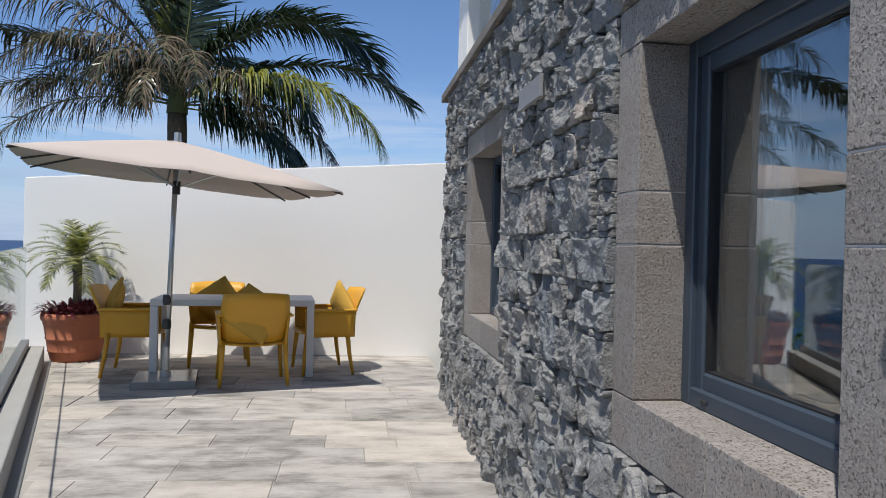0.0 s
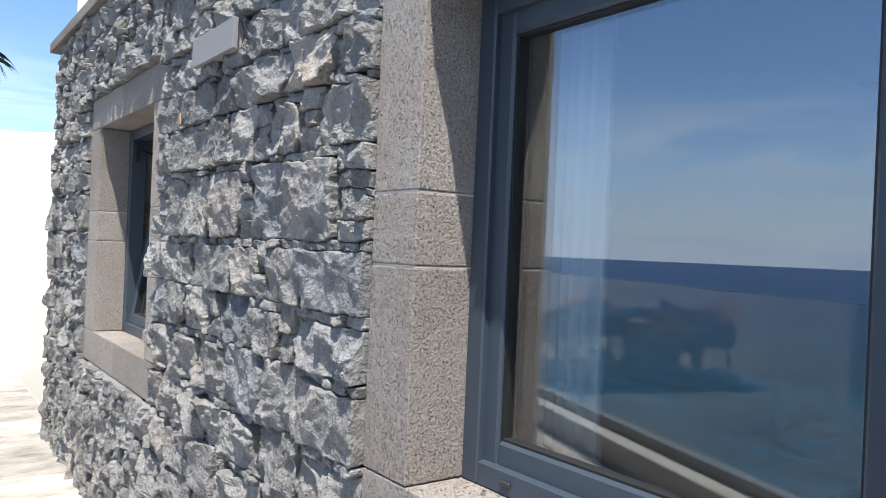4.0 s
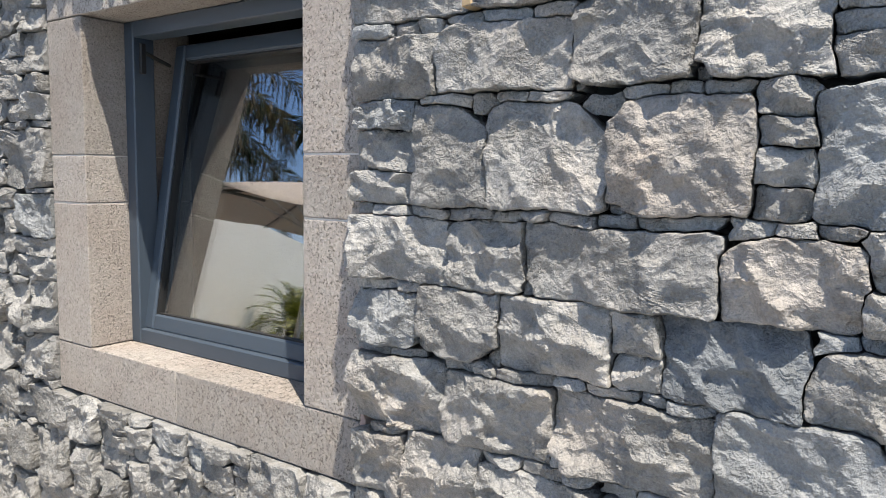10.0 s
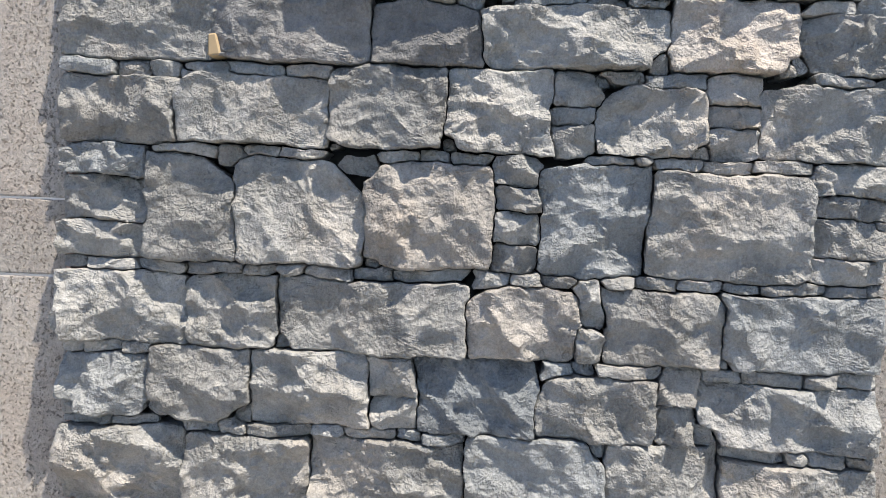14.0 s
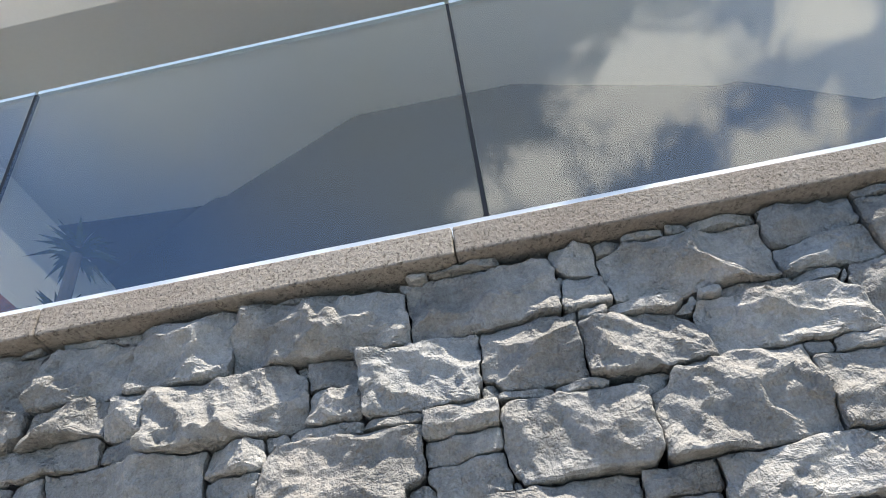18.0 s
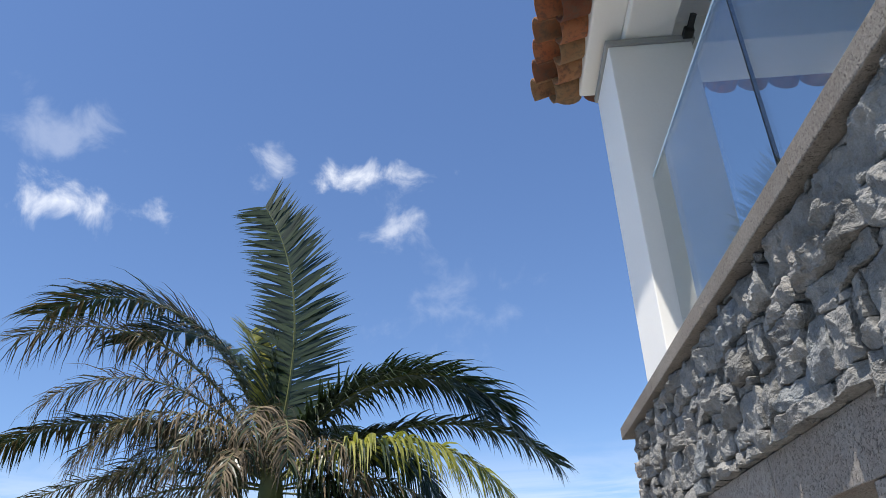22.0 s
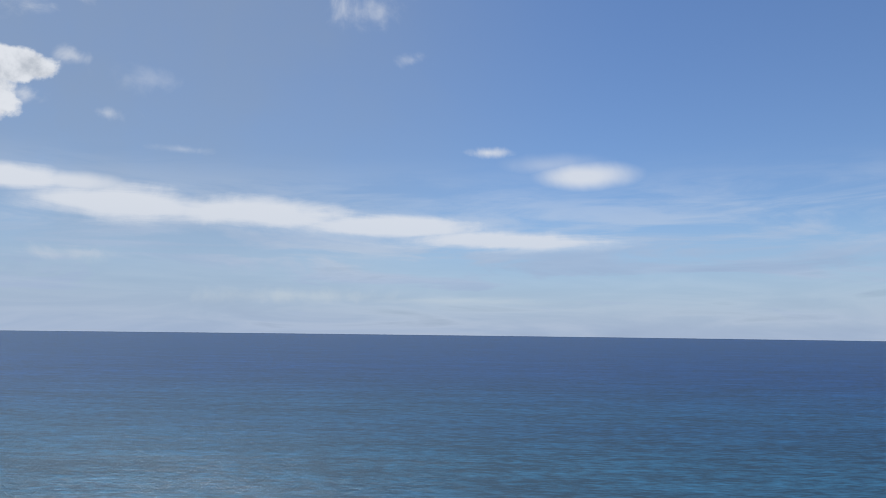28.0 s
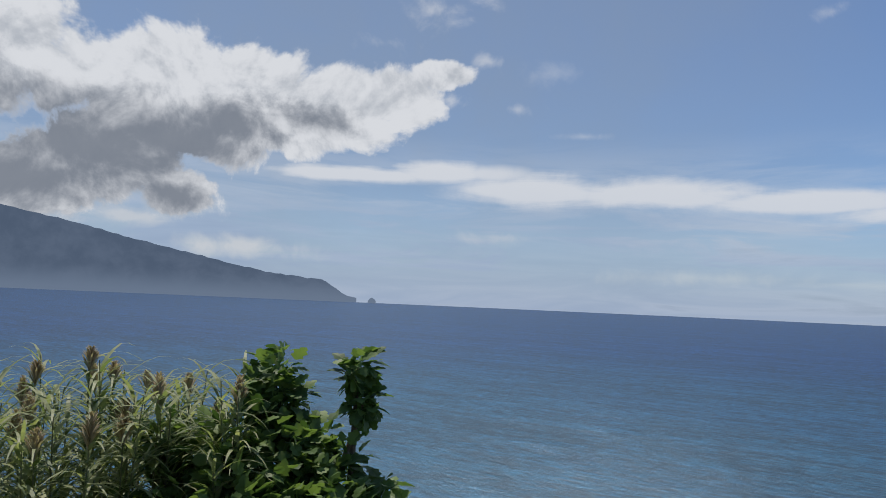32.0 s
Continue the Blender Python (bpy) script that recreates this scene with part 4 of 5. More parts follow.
# --- loose furniture ---
def armchair():
    t = thing("armchair", "mustard yellow moulded resin armchair with a cushion", "chair", group="chairs round the terrace table")
    # seat shell: local x across, y forward, back at -y
    def shell(pts_fn, nu, nv, thick):
        verts, faces = [], []
        for i in range(nu + 1):
            for j in range(nv + 1):
                verts.append(pts_fn(i / nu, j / nv))
        for i in range(nu):
            for j in range(nv):
                a = i * (nv + 1) + j
                faces.append((a, a + nv + 1, a + nv + 2, a + 1))
        bm = bmesh.new()
        vs = [bm.verts.new(v) for v in verts]
        for fc in faces:
            bm.faces.new([vs[q] for q in fc])
        bmesh.ops.recalc_face_normals(bm, faces=bm.faces[:])
        bmesh.ops.solidify(bm, geom=bm.faces[:], thickness=thick)
        return bm

    part("seat", shell(lambda u, v: (-0.26 + 0.52 * u, -0.24 + 0.48 * v, 0.43 - 0.02 * math.sin(math.pi * u) - 0.03 * (1 - v)), 8, 6, 0.02), YELLOW, t, smooth=True)

    def back(u, v):
        w = 0.29 + 0.02 * v - 0.05 * max(0, v - 0.75) * 2
        x = (2 * u - 1) * w
        y = -0.25 - 0.19 * v + 0.07 * (abs(2 * u - 1) ** 2.5)
        return (x, y, 0.40 + 0.44 * v + 0.015 * math.cos((2 * u - 1) * math.pi / 2) * v)
    part("backrest", shell(back, 10, 6, 0.018), YELLOW, t, smooth=True)
    for sgn in (-1, 1):
        def arm(u, v, sgn=sgn):
            top = 0.655 - 0.02 * u
            return (sgn * (0.285 + 0.025 * v), -0.28 + 0.50 * u, 0.38 + (top - 0.38) * v)
        part("armrest", shell(arm, 6, 4, 0.02 * sgn), YELLOW, t, smooth=True)
        part("arm_top", box((sgn * 0.31 - 0.028, -0.30, 0.635), (sgn * 0.31 + 0.028, 0.225, 0.66), 0.01, 2), YELLOW, t, smooth=True)
        for fy in (-1, 1):
            part("leg", tube([(sgn * 0.275, fy * 0.20 - 0.01, 0.42), (sgn * 0.285, fy * 0.225 - 0.01, 0.2), (sgn * 0.30, fy * 0.25 - 0.02, 0.0)], [0.026, 0.021, 0.016], 8), YELLOW, t, smooth=True)
    cu = bmesh.new()
    bmesh.ops.create_cube(cu, size=1)
    bmesh.ops.subdivide_edges(cu, edges=cu.edges[:], cuts=5, use_grid_fill=True)
    for v in cu.verts:
        r = max(0, 1 - (2 * abs(v.co.x)) ** 4) * max(0, 1 - (2 * abs(v.co.z)) ** 4)
        v.co = Vector((v.co.x * 0.41, v.co.y * (0.03 + 0.12 * r), v.co.z * 0.41))
    cushion = part("cushion", cu, CUSHION, t, "mustard fabric cushion", True)
    cushion.matrix_basis = pose(0.0, -0.225, 0.655, -18, 34, 0)
    return t


chair = armchair()
chair.matrix_basis = pose(-2.88, 6.74, FLOOR_Z, 0, 0, -86)
for m in (pose(-1.72, 6.25, FLOOR_Z, 0, 0, 12), pose(-2.20, 7.28, FLOOR_Z, 0, 0, 192), pose(-1.11, 6.87, FLOOR_Z, 0, 0, 104)):
    copy_thing(chair, m)

table = thing("dining_table", "pale grey metal terrace table with square legs", "table", (-1.95, 6.785, FLOOR_Z), 5)
part("tabletop", box((-0.76, -0.37, 0.69), (0.76, 0.37, 0.75), 0.006, 2), TABLE, table)
for sx in (-1, 1):
    for sy in (-1, 1):
        part("leg", box((sx * 0.722 - 0.035, sy * 0.332 - 0.035, 0.0), (sx * 0.722 + 0.035, sy * 0.332 + 0.035, 0.69), 0.004), TABLE, table)

# umbrella, its canopy askew like the kerb and tipped to one side
umbrella = thing("parasol", "taupe rectangular parasol on a steel pole", "parasol", (-2.47, 6.15, FLOOR_Z))
part("base_plate", box((-0.27, -0.29, 0.0), (0.27, 0.29, 0.075), 0.008, 2), GRANITE, umbrella, "polished grey granite base slab").matrix_basis = pose(0, 0, 0, 0, 0, 9)
part("collar", lathe([(0.05, 0.075), (0.05, 0.11), (0.032, 0.13), (0.032, 0.34)], 16), STEEL, umbrella)
part("pole", tube([(0.0, 0.0, 0.06), (0.03, 0.0, 1.2), (0.06, 0.0, 2.22)], 0.024, 12), STEEL, umbrella, smooth=True)
part("clamp", lathe([(0.034, 0.50), (0.04, 0.52), (0.04, 0.57), (0.034, 0.59)], 12), DARK_METAL, umbrella)
part("clamp", lathe([(0.034, 0.72), (0.04, 0.74), (0.04, 0.79), (0.034, 0.81)], 12), DARK_METAL, umbrella)
part("finial", tube([(0.06, 0.0, 2.19), (0.062, 0.0, 2.285)], [0.035, 0.03], 10), STEEL, umbrella)
hub = Vector((0.06, 0.0, 2.205))
U, V = Vector((0.950, 0.310, -0.085)), Vector((-0.310, 0.950, 0.02))
rim = []
for i in range(-4, 5):
    rim.append((i / 4, -1))
for i in range(-3, 5):
    rim.append((1, i / 4))
for i in range(3, -5, -1):
    rim.append((i / 4, 1))
for i in range(3, -4, -1):
    rim.append((-1, i / 4))


def canopy_point(a, b, f):
    """Cloth between hub and rim, sagging a little between the ribs."""
    p = hub + U * (1.24 * a * f) + V * (1.06 * b * f)
    rib = max(abs(abs(a) - abs(b)) < 1e-6, a == 0 or b == 0)
    sag = 0.0 if rib else 0.035 * f
    return p + Vector((0, 0, -0.33 * f ** 1.15 - sag * (1 - f * 0.4)))


verts, faces = [], []
levels = (0.02, 0.2, 0.4, 0.6, 0.8, 1.0)
for f in levels:
    for a, b in rim:
        verts.append(canopy_point(a, b, f))
n = len(rim)
for i in range(len(levels) - 1):
    for k in range(n):
        j = (k + 1) % n
        faces.append((i * n + k, i * n + j, (i + 1) * n + j, (i + 1) * n + k))
o = part("canopy", mesh_of("canopy", verts, faces, CANVAS, True), None, umbrella, "taupe canvas canopy")
o.modifiers.new("thick", "SOLIDIFY").thickness = 0.004
for a, b in ((-1, -1), (1, -1), (1, 1), (-1, 1), (0, -1), (0, 1), (1, 0), (-1, 0)):
    pts = [canopy_point(a, b, f) - Vector((0, 0, 0.018)) for f in (0.03, 0.35, 0.7, 1.0)]
    r = part("rib", tube(pts, 0.009, 6), DARK_METAL, umbrella)
    mid = canopy_point(a, b, 0.45) - Vector((0, 0, 0.02))
    part("strut", tube([mid, hub + Vector((0, 0, -0.42))], 0.007, 6), STEEL, r)
part("runner", tube([hub + Vector((-0.002, 0, -0.48)), hub + Vector((0, 0, -0.36))], 0.036, 12), DARK_METAL, umbrella)
part("tie_strap", tube([canopy_point(0.62, -0.55, 1.0) + Vector((-0.05, 0, 0.05)), canopy_point(0.8, -0.3, 0.9) + Vector((0, 0, 0.045)), canopy_point(0.95, -0.2, 0.9) + Vector((0, 0, 0.045)), canopy_point(0.9, -0.4, 0.95) + Vector((0, 0, 0.045))], 0.011, 6), DARK_METAL, umbrella, "grey strap lying on the canopy")


# --- plants ---
def frond_mesh(name, length, el, droop, side_bend, pairs, leaf_len, hang, width, mat, mat2=None, share=0.0, seed=0, curl=0.0, twist=0.0):
    """A feather leaf from the origin along +x: a rib and its leaflets."""
    rng = random.Random(seed)
    verts, faces, mats = [], [], []
    pts, p, a = [], Vector((0, 0, 0)), radians(el)
    steps = 24
    yaw = 0.0
    for i in range(steps + 1):
        pts.append(p.copy())
        f = i / steps
        p = p + Vector((math.cos(a) * math.cos(yaw), math.cos(a) * math.sin(yaw), math.sin(a))) * (length / steps)
        a -= radians(droop) / steps * (0.4 + 1.2 * f)
        yaw += radians(side_bend) / steps
    # rib
    for i, q in enumerate(pts):
        t = (pts[min(i + 1, steps)] - pts[max(i - 1, 0)]).normalized()
        s = t.cross(Vector((0, 0, 1)))
        s = s.normalized() if s.length > 1e-3 else Vector((0, 1, 0))
        w = t.cross(s)
        r = 0.032 * length / 4 * (1 - 0.85 * i / steps)
        verts += [q + s * r, q + w * r * 0.8, q - s * r, q - w * r * 0.8]
        if i:
            o = 4 * i
            for k in range(4):
                j = (k + 1) % 4
                faces.append((o - 4 + k, o - 4 + j, o + j, o + k))
                mats.append(2)
    for i in range(pairs):
        f = 0.13 + 0.86 * (i + rng.random() * 0.6) / pairs
        x = f * steps
        k = min(int(x), steps - 1)
        q = pts[k].lerp(pts[k + 1], x - k)
        t = (pts[k + 1] - pts[k]).normalized()
        s = t.cross(Vector((0, 0, 1)))
        s = s.normalized() if s.length > 1e-3 else Vector((0, 1, 0))
        if twist:
            s = Matrix.Rotation(radians(twist), 3, t) @ Vector((0, -1, 0))
            s = (s - t * s.dot(t)).normalized()
        w = s.cross(t)
        ll = leaf_len * (0.45 + 0.55 * math.sin(math.pi * min(1, 0.12 + f * 0.82)) ** 0.6) * rng.uniform(0.8, 1.12)
        for sgn in (-1, 1):
            if rng.random() < 0.05:
                continue
            lean = 0.40 + 0.55 * f + rng.uniform(-0.15, 0.15)
            d0 = (s * sgn * 1.0 + t * lean + w * rng.uniform(0.1, 0.45)).normalized()
            h = hang * rng.uniform(0.6, 1.4)
            prev = q
            base = len(verts)
            seg = 4
            cur, dirn = q.copy(), d0.copy()
            nrm = dirn.cross(t)
            nrm = nrm.normalized() if nrm.length > 1e-3 else w
            wide = dirn.cross(nrm).normalized()
            for g in range(seg + 1):
                e = g / seg
                ww = width * (1 - e ** 1.6) * (0.55 + 0.9 * min(1, e * 4)) * 0.7
                verts += [cur + wide * ww, cur - wide * ww]
                dirn = (dirn + Vector((0, 0, -1)) * h * (0.25 + e) + Vector((rng.uniform(-1, 1), rng.uniform(-1, 1), rng.uniform(-1, 1))) * curl).normalized()
                cur = cur + dirn * (ll / seg)
            mm = 1 if rng.random() < share else 0
            for g in range(seg):
                o = base + 2 * g
                faces.append((o, o + 1, o + 3, o + 2))
                mats.append(mm)
    me = mesh_of(name, verts, faces, mat)
    me.materials.append(mat2 or mat)
    me.materials.append(RACHIS)
    me.polygons.foreach_set("material_index", mats)
    return me


palm = thing("palm_tree", "tall palm with dark green and withered fronds beyond the wall", "palm tree", (-3.70, 11.5, -0.3))
CROWN = 3.78
pts, rad = [], []
for i in range(15):
    f = i / 14
    pts.append((0.05 * math.sin(f * 3) + 0.05 * f, 0.0, CROWN * f))
    rad.append((0.19 - 0.045 * f) * (1.0 + 0.03 * (i % 2)))
part("trunk", tube(pts, rad, 18), BARK, palm, smooth=True)
part("crown_shaft", tube([(0.06, 0, CROWN - 0.05), (0.06, 0, CROWN + 0.4), (0.05, 0, CROWN + 0.9)], [0.17, 0.13, 0.05], 14), RACHIS, palm, smooth=True)
# heading of the frond in plan (0 = +x, 90 = away), rise, length, droop, hang, side bend, leaflet, twist, look
FRONDS = ((180, 101, 4.25, 46, 0.05, 0, 0.92, 88, 0), (150, 84, 2.3, 30, 0.10, 0, 0.6, 0, 1), (100, 84, 2.6, 30, 0.12, 0, 0.6, 60, 0),
          (178, 73, 5.3, 106, 0.42, -2, 1.0, 0, 3), (185, 62, 4.7, 92, 0.75, 3, 1.0, 0, 2), (170, 80, 3.9, 112, 0.32, 0, 0.9, 0, 0), (192, 56, 3.6, 104, 0.9, 5, 0.95, 0, 2),
          (181, 34, 4.9, 84, 0.62, -3, 0.75, 0, 3), (188, 16, 3.6, 62, 0.9, 4, 0.8, 0, 2), (198, 8, 3.1, 82, 1.1, 8, 0.75, 0, 2), (205, 30, 2.6, 112, 1.2, 0, 0.8, 0, 2),
          (4, 58, 4.2, 136, 0.38, 6, 1.1, 0, 0), (14, 62, 3.9, 132, 0.45, 4, 1.0, 0, 0), (12, 32, 4.3, 80, 0.42, 0, 0.7, 0, 0), (-20, 24, 3.8, 96, 0.85, 12, 1.05, 0, 1),
          (30, 10, 2.6, 90, 1.0, 0, 0.9, 0, 0), (18, 0, 2.4, 66, 1.0, 0, 0.9, 0, 0), (-8, 12, 2.9, 84, 1.0, 0, 0.9, 0, 3), (34, 40, 3.0, 120, 0.9, 0, 0.9, 0, 0),
          (190, 46, 3.0, 112, 1.1, 4, 0.85, 0, 2), (215, 50, 2.8, 130, 1.1, 0, 0.8, 0, 2), (170, 40, 2.8, 100, 0.9, 0, 0.85, 0, 2),
          (240, 50, 2.1, 150, 1.2, 0, 0.6, 0, 2), (292, 52, 2.2, 165, 1.3, 0, 0.6, 0, 2), (262, 34, 1.9, 130, 1.2, 6, 0.6, 0, 2), (325, 40, 2.2, 150, 1.2, 0, 0.65, 0, 2), (275, 66, 2.0, 170, 1.0, 0, 0.6, 0, 2),
          (70, 50, 3.2, 100, 0.7, 0, 0.8, 0, 0), (120, 44, 3.2, 100, 0.8, 0, 0.8, 0, 3))
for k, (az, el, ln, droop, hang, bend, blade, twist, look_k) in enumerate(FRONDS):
    mats = ((FROND, FROND, 0.0), (FROND_SUNLIT, FROND, 0.25), (FROND_DRY, FROND, 0.25), (FROND, FROND_DRY, 0.38))[look_k]
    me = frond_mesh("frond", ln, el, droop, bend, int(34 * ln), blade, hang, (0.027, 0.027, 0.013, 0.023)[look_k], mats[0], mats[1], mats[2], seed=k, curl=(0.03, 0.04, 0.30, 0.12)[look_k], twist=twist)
    o = part("frond", me, None, palm, ("dark green frond", "yellow-green frond with sunlight painted in", "withered brown frond", "half-withered frond")[look_k])
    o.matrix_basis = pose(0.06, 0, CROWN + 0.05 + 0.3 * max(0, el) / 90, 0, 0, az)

pot = thing("plant_pot", "large ribbed terracotta pot with a small palm", "plant pot", (-3.74, 7.55, FLOOR_Z))
pot.matrix_basis = pot.matrix_basis @ Matrix.Scale(0.96, 4)
part("pot_body", lathe([(0.24, 0.0), (0.26, 0.03), (0.275, 0.10), (0.285, 0.11), (0.28, 0.12), (0.30, 0.24), (0.312, 0.25), (0.304, 0.26), (0.325, 0.40), (0.335, 0.41), (0.33, 0.43), (0.355, 0.46), (0.36, 0.50), (0.35, 0.53), (0.32, 0.53), (0.31, 0.47), (0.02, 0.46)], 40), TERRACOTTA, pot, smooth=True)
part("soil", lathe([(0.01, 0.465), (0.30, 0.468), (0.30, 0.49), (0.01, 0.50)], 24), SOIL, pot)
part("trunk", tube([(0, 0, 0.47), (0.01, 0, 0.8), (0.0, 0.01, 1.12)], [0.05, 0.045, 0.05], 10), BARK, pot, smooth=True)
for k in range(32):
    el = 84 - 100 * (k / 31) + (k % 3) * 4
    o = part("frond", frond_mesh("small_frond", 0.56, el, 80, 0, 32, 0.15, 0.2, 0.006, FROND_SUNLIT, FROND, 0.4, seed=50 + k), None, pot)
    o.matrix_basis = pose(0, 0, 1.12, 0, 0, k * 137.5)
rng = random.Random(8)
verts, faces = [], []
for k in range(420):
    a, r = rng.uniform(0, 2 * math.pi), 0.33 * math.sqrt(rng.random())
    d = Vector((math.cos(a) * r / 0.33 + rng.uniform(-0.4, 0.4), math.sin(a) * r / 0.33 + rng.uniform(-0.4, 0.4), rng.uniform(0.1, 1.2))).normalized()
    p = Vector((r * math.cos(a), r * math.sin(a), 0.49 + 0.10 * rng.random()))
    s = d.cross(Vector((0, 0, 1))).normalized() * 0.017
    e = d * rng.uniform(0.11, 0.19)
    o = len(verts)
    verts += [p - s * 0.5, p + s * 0.5, p + e * 0.5 + s, p + e * 0.5 - s, p + e - Vector((0, 0, 0.045))]
    faces += [(o, o + 1, o + 2, o + 3), (o + 3, o + 2, o + 4)]
part("purple_foliage", mesh_of("purple_foliage", verts, faces, PURPLE), None, pot, "trailing dark purple leaves")


# fig bush and canes on the slope below the terrace
def leaf_cloud(name, centres, mat, count, size, seed, lobed=True):
    """Many single leaves spread through a few clumps."""
    rng = random.Random(seed)
    verts, faces = [], []
    for k in range(count):
        c, r = centres[rng.randrange(len(centres))]
        v = Vector((rng.gauss(0, 1), rng.gauss(0, 1), rng.gauss(0, 1))).normalized() * r * rng.random() ** 0.45
        p = Vector(c) + v
        d = (v.normalized() + Vector((rng.uniform(-0.6, 0.6), rng.uniform(-0.6, 0.6), rng.uniform(-0.5, 0.3)))).normalized()
        nrm = (Vector((0, 0, 1)) + Vector((rng.uniform(-0.7, 0.7), rng.uniform(-0.7, 0.7), rng.uniform(-0.2, 0.2)))).normalized()
        s = d.cross(nrm)
        if s.length < 1e-3:
            continue
        s.normalize()
        n2 = s.cross(d)
        L = size * rng.uniform(0.6, 1.25)
        o = len(verts)
        prof = ((0.0, 0.05), (0.18, 0.42), (0.34, 0.30), (0.55, 0.46), (0.72, 0.22), (0.84, 0.24), (1.0, 0.02)) if lobed else ((0.0, 0.05), (0.3, 0.3), (0.6, 0.26), (1.0, 0.02))
        for f, w in prof:
            bend = -0.25 * f * f
            q = p + d * (L * f) + n2 * (L * bend)
            verts += [q + s * (w * L) + n2 * (0.12 * w * L), q, q - s * (w * L) + n2 * (0.12 * w * L)]
        for g in range(len(prof) - 1):
            a = o + 3 * g
            faces += [(a, a + 1, a + 4, a + 3), (a + 1, a + 2, a + 5, a + 4)]
    return mesh_of(name, verts, faces, mat)


EYE = Vector((-0.95, 1.54, 1.66))


def along(az, el, dist):
    return EYE + Vector(heading(az, el)) * dist


fig = thing("fig_tree", "leafy green fig tree growing on the slope", "tree", tuple(along(134, -20, 9.5)))
base = fig.matrix_basis.translation
limbs = ((131.5, -4.3, 8.6, 0.5, 0.20), (131.0, -6.6, 8.6, 0.5, 0.19), (137.7, -4.2, 8.8, 0.5, 0.30), (137.0, -6.6, 8.8, 0.5, 0.36), (139.0, -6.4, 8.7, 0.4, 0.22), (135.0, -9.2, 8.8, 1.0, 0.36), (139.5, -9.2, 8.4, 1.0, 0.5), (132.6, -11.0, 8.6, 1.0, 0.34), (129.6, -13.4, 8.4, 0.8, 0.28), (142.5, -10.0, 8.2, 1.0, 0.45),
         (136.0, -12.5, 8.0, 1.2, 0.6), (140.5, -13.5, 7.8, 1.2, 0.6), (145.5, -9.0, 8.2, 0.5, 0.2), (144.5, -13.0, 7.9, 1.0, 0.5), (132.6, -14.4, 8.0, 1.0, 0.45), (136.5, -10.0, 8.4, 1.0, 0.45), (128.2, -15.0, 8.3, 0.5, 0.3))
for k, (az, el, dist, amount, rad) in enumerate(limbs):
    tip = along(az, el, dist) - base - Vector((0, 0, rad * 0.75))
    mid = tip * 0.55 + Vector((0.2 * math.sin(k * 2.1), 0.2 * math.cos(k * 1.7), -0.25))
    part("limb", tube([(0, 0, -1.4), tuple(mid * 0.5), tuple(mid), tuple(tip - Vector((0, 0, rad * 0.6))), tuple(tip)], [0.09, 0.07, 0.045, 0.022, 0.01], 7), BARK, fig)
    part("foliage", leaf_cloud("foliage", [(tuple(tip), rad), (tuple(tip - Vector((0, 0, rad * 0.6))), rad * 0.9)], FIG, int(230 * (rad / 0.45) ** 2.2 + 46), 0.175, 70 + k), None, fig)


def cane(height, seed, dry):
    """A cane stem with arching blades, and a plume if dry."""
    rng = random.Random(seed)
    verts, faces = [], []
    lean = Vector((rng.uniform(-0.12, 0.12), rng.uniform(-0.12, 0.12), 1)).normalized()
    n = int(height / 0.045)
    for k in range(n):
        f = k / n
        if f < 0.15:
            continue
        p = lean * height * f
        a = rng.uniform(0, 6.28)
        d = Vector((math.cos(a), math.sin(a), rng.uniform(0.9, 1.9))).normalized()
        L = rng.uniform(0.55, 0.95) * (1.15 - 0.35 * f)
        w = 0.026 * rng.uniform(0.7, 1.3)
        o = len(verts)
        cur = p.copy()
        s = d.cross(Vector((0, 0, 1))).normalized()
        for g in range(6):
            e = g / 5
            ww = w * (1 - e) ** 0.7 * (0.6 + 0.4 * min(1, e * 5))
            verts += [cur + s * ww, cur - s * ww]
            d = (d + Vector((0, 0, -0.34 * rng.uniform(0.5, 1.3)))).normalized()
            cur = cur + d * (L / 5)
        for g in range(5):
            a2 = o + 2 * g
            faces.append((a2, a2 + 1, a2 + 3, a2 + 2))
    blades = mesh_of("blades", verts, faces, CANE)
    verts, faces = [], []
    for k in range(70 if dry else 0):
        f = k / 70
        p = lean * (height * (0.93 + 0.10 * f))
        a = rng.uniform(0, 6.28)
        d = Vector((math.cos(a), math.sin(a), 1.7)).normalized()
        s = Vector((-math.sin(a), math.cos(a), 0)) * 0.007
        L = 0.17 * (1 - 0.7 * f)
        o = len(verts)
        verts += [p - s, p + s, p + d * L + s * 1.6, p + d * L - s * 1.6, p + d * L * 1.5 - Vector((0, 0, 0.02))]
        faces += [(o, o + 1, o + 2, o + 3), (o + 3, o + 2, o + 4)]
    plume = mesh_of("plume", verts, faces, CANE_DRY) if dry else None
    return lean, blades, plume


rng = random.Random(21)
KINDS = [cane(2.6 + 0.25 * k, 300 + k, k % 3 == 0) for k in range(6)]
for k in range(84):
    az = 139.5 + 20 * ((k * 0.618) % 1.0)
    top = -5.6 + rng.uniform(-5.5, 1.0) - (1.2 if az > 153 else 0) - (0.8 if az < 142 else 0)
    dist = rng.uniform(7.6, 10.4)
    tip = along(az, top, dist)
    lean, blades, plume = KINDS[k % 6]
    h = 2.6 + 0.25 * (k % 6)
    t = thing("giant_cane", "tall green cane with arching blades" + (" and a dry brown plume" if plume else ""), "reed", tuple(tip - Vector((0, 0, h))), rng.uniform(0, 360), group="canes on the slope")
    part("stem", tube([(0, 0, 0), tuple(lean * h * 0.5), tuple(lean * h)], [0.014, 0.012, 0.005], 6), RACHIS, t)
    part("foliage", blades, None, t)
    if plume:
        part("plume", plume, None, t, "dry brown plume")

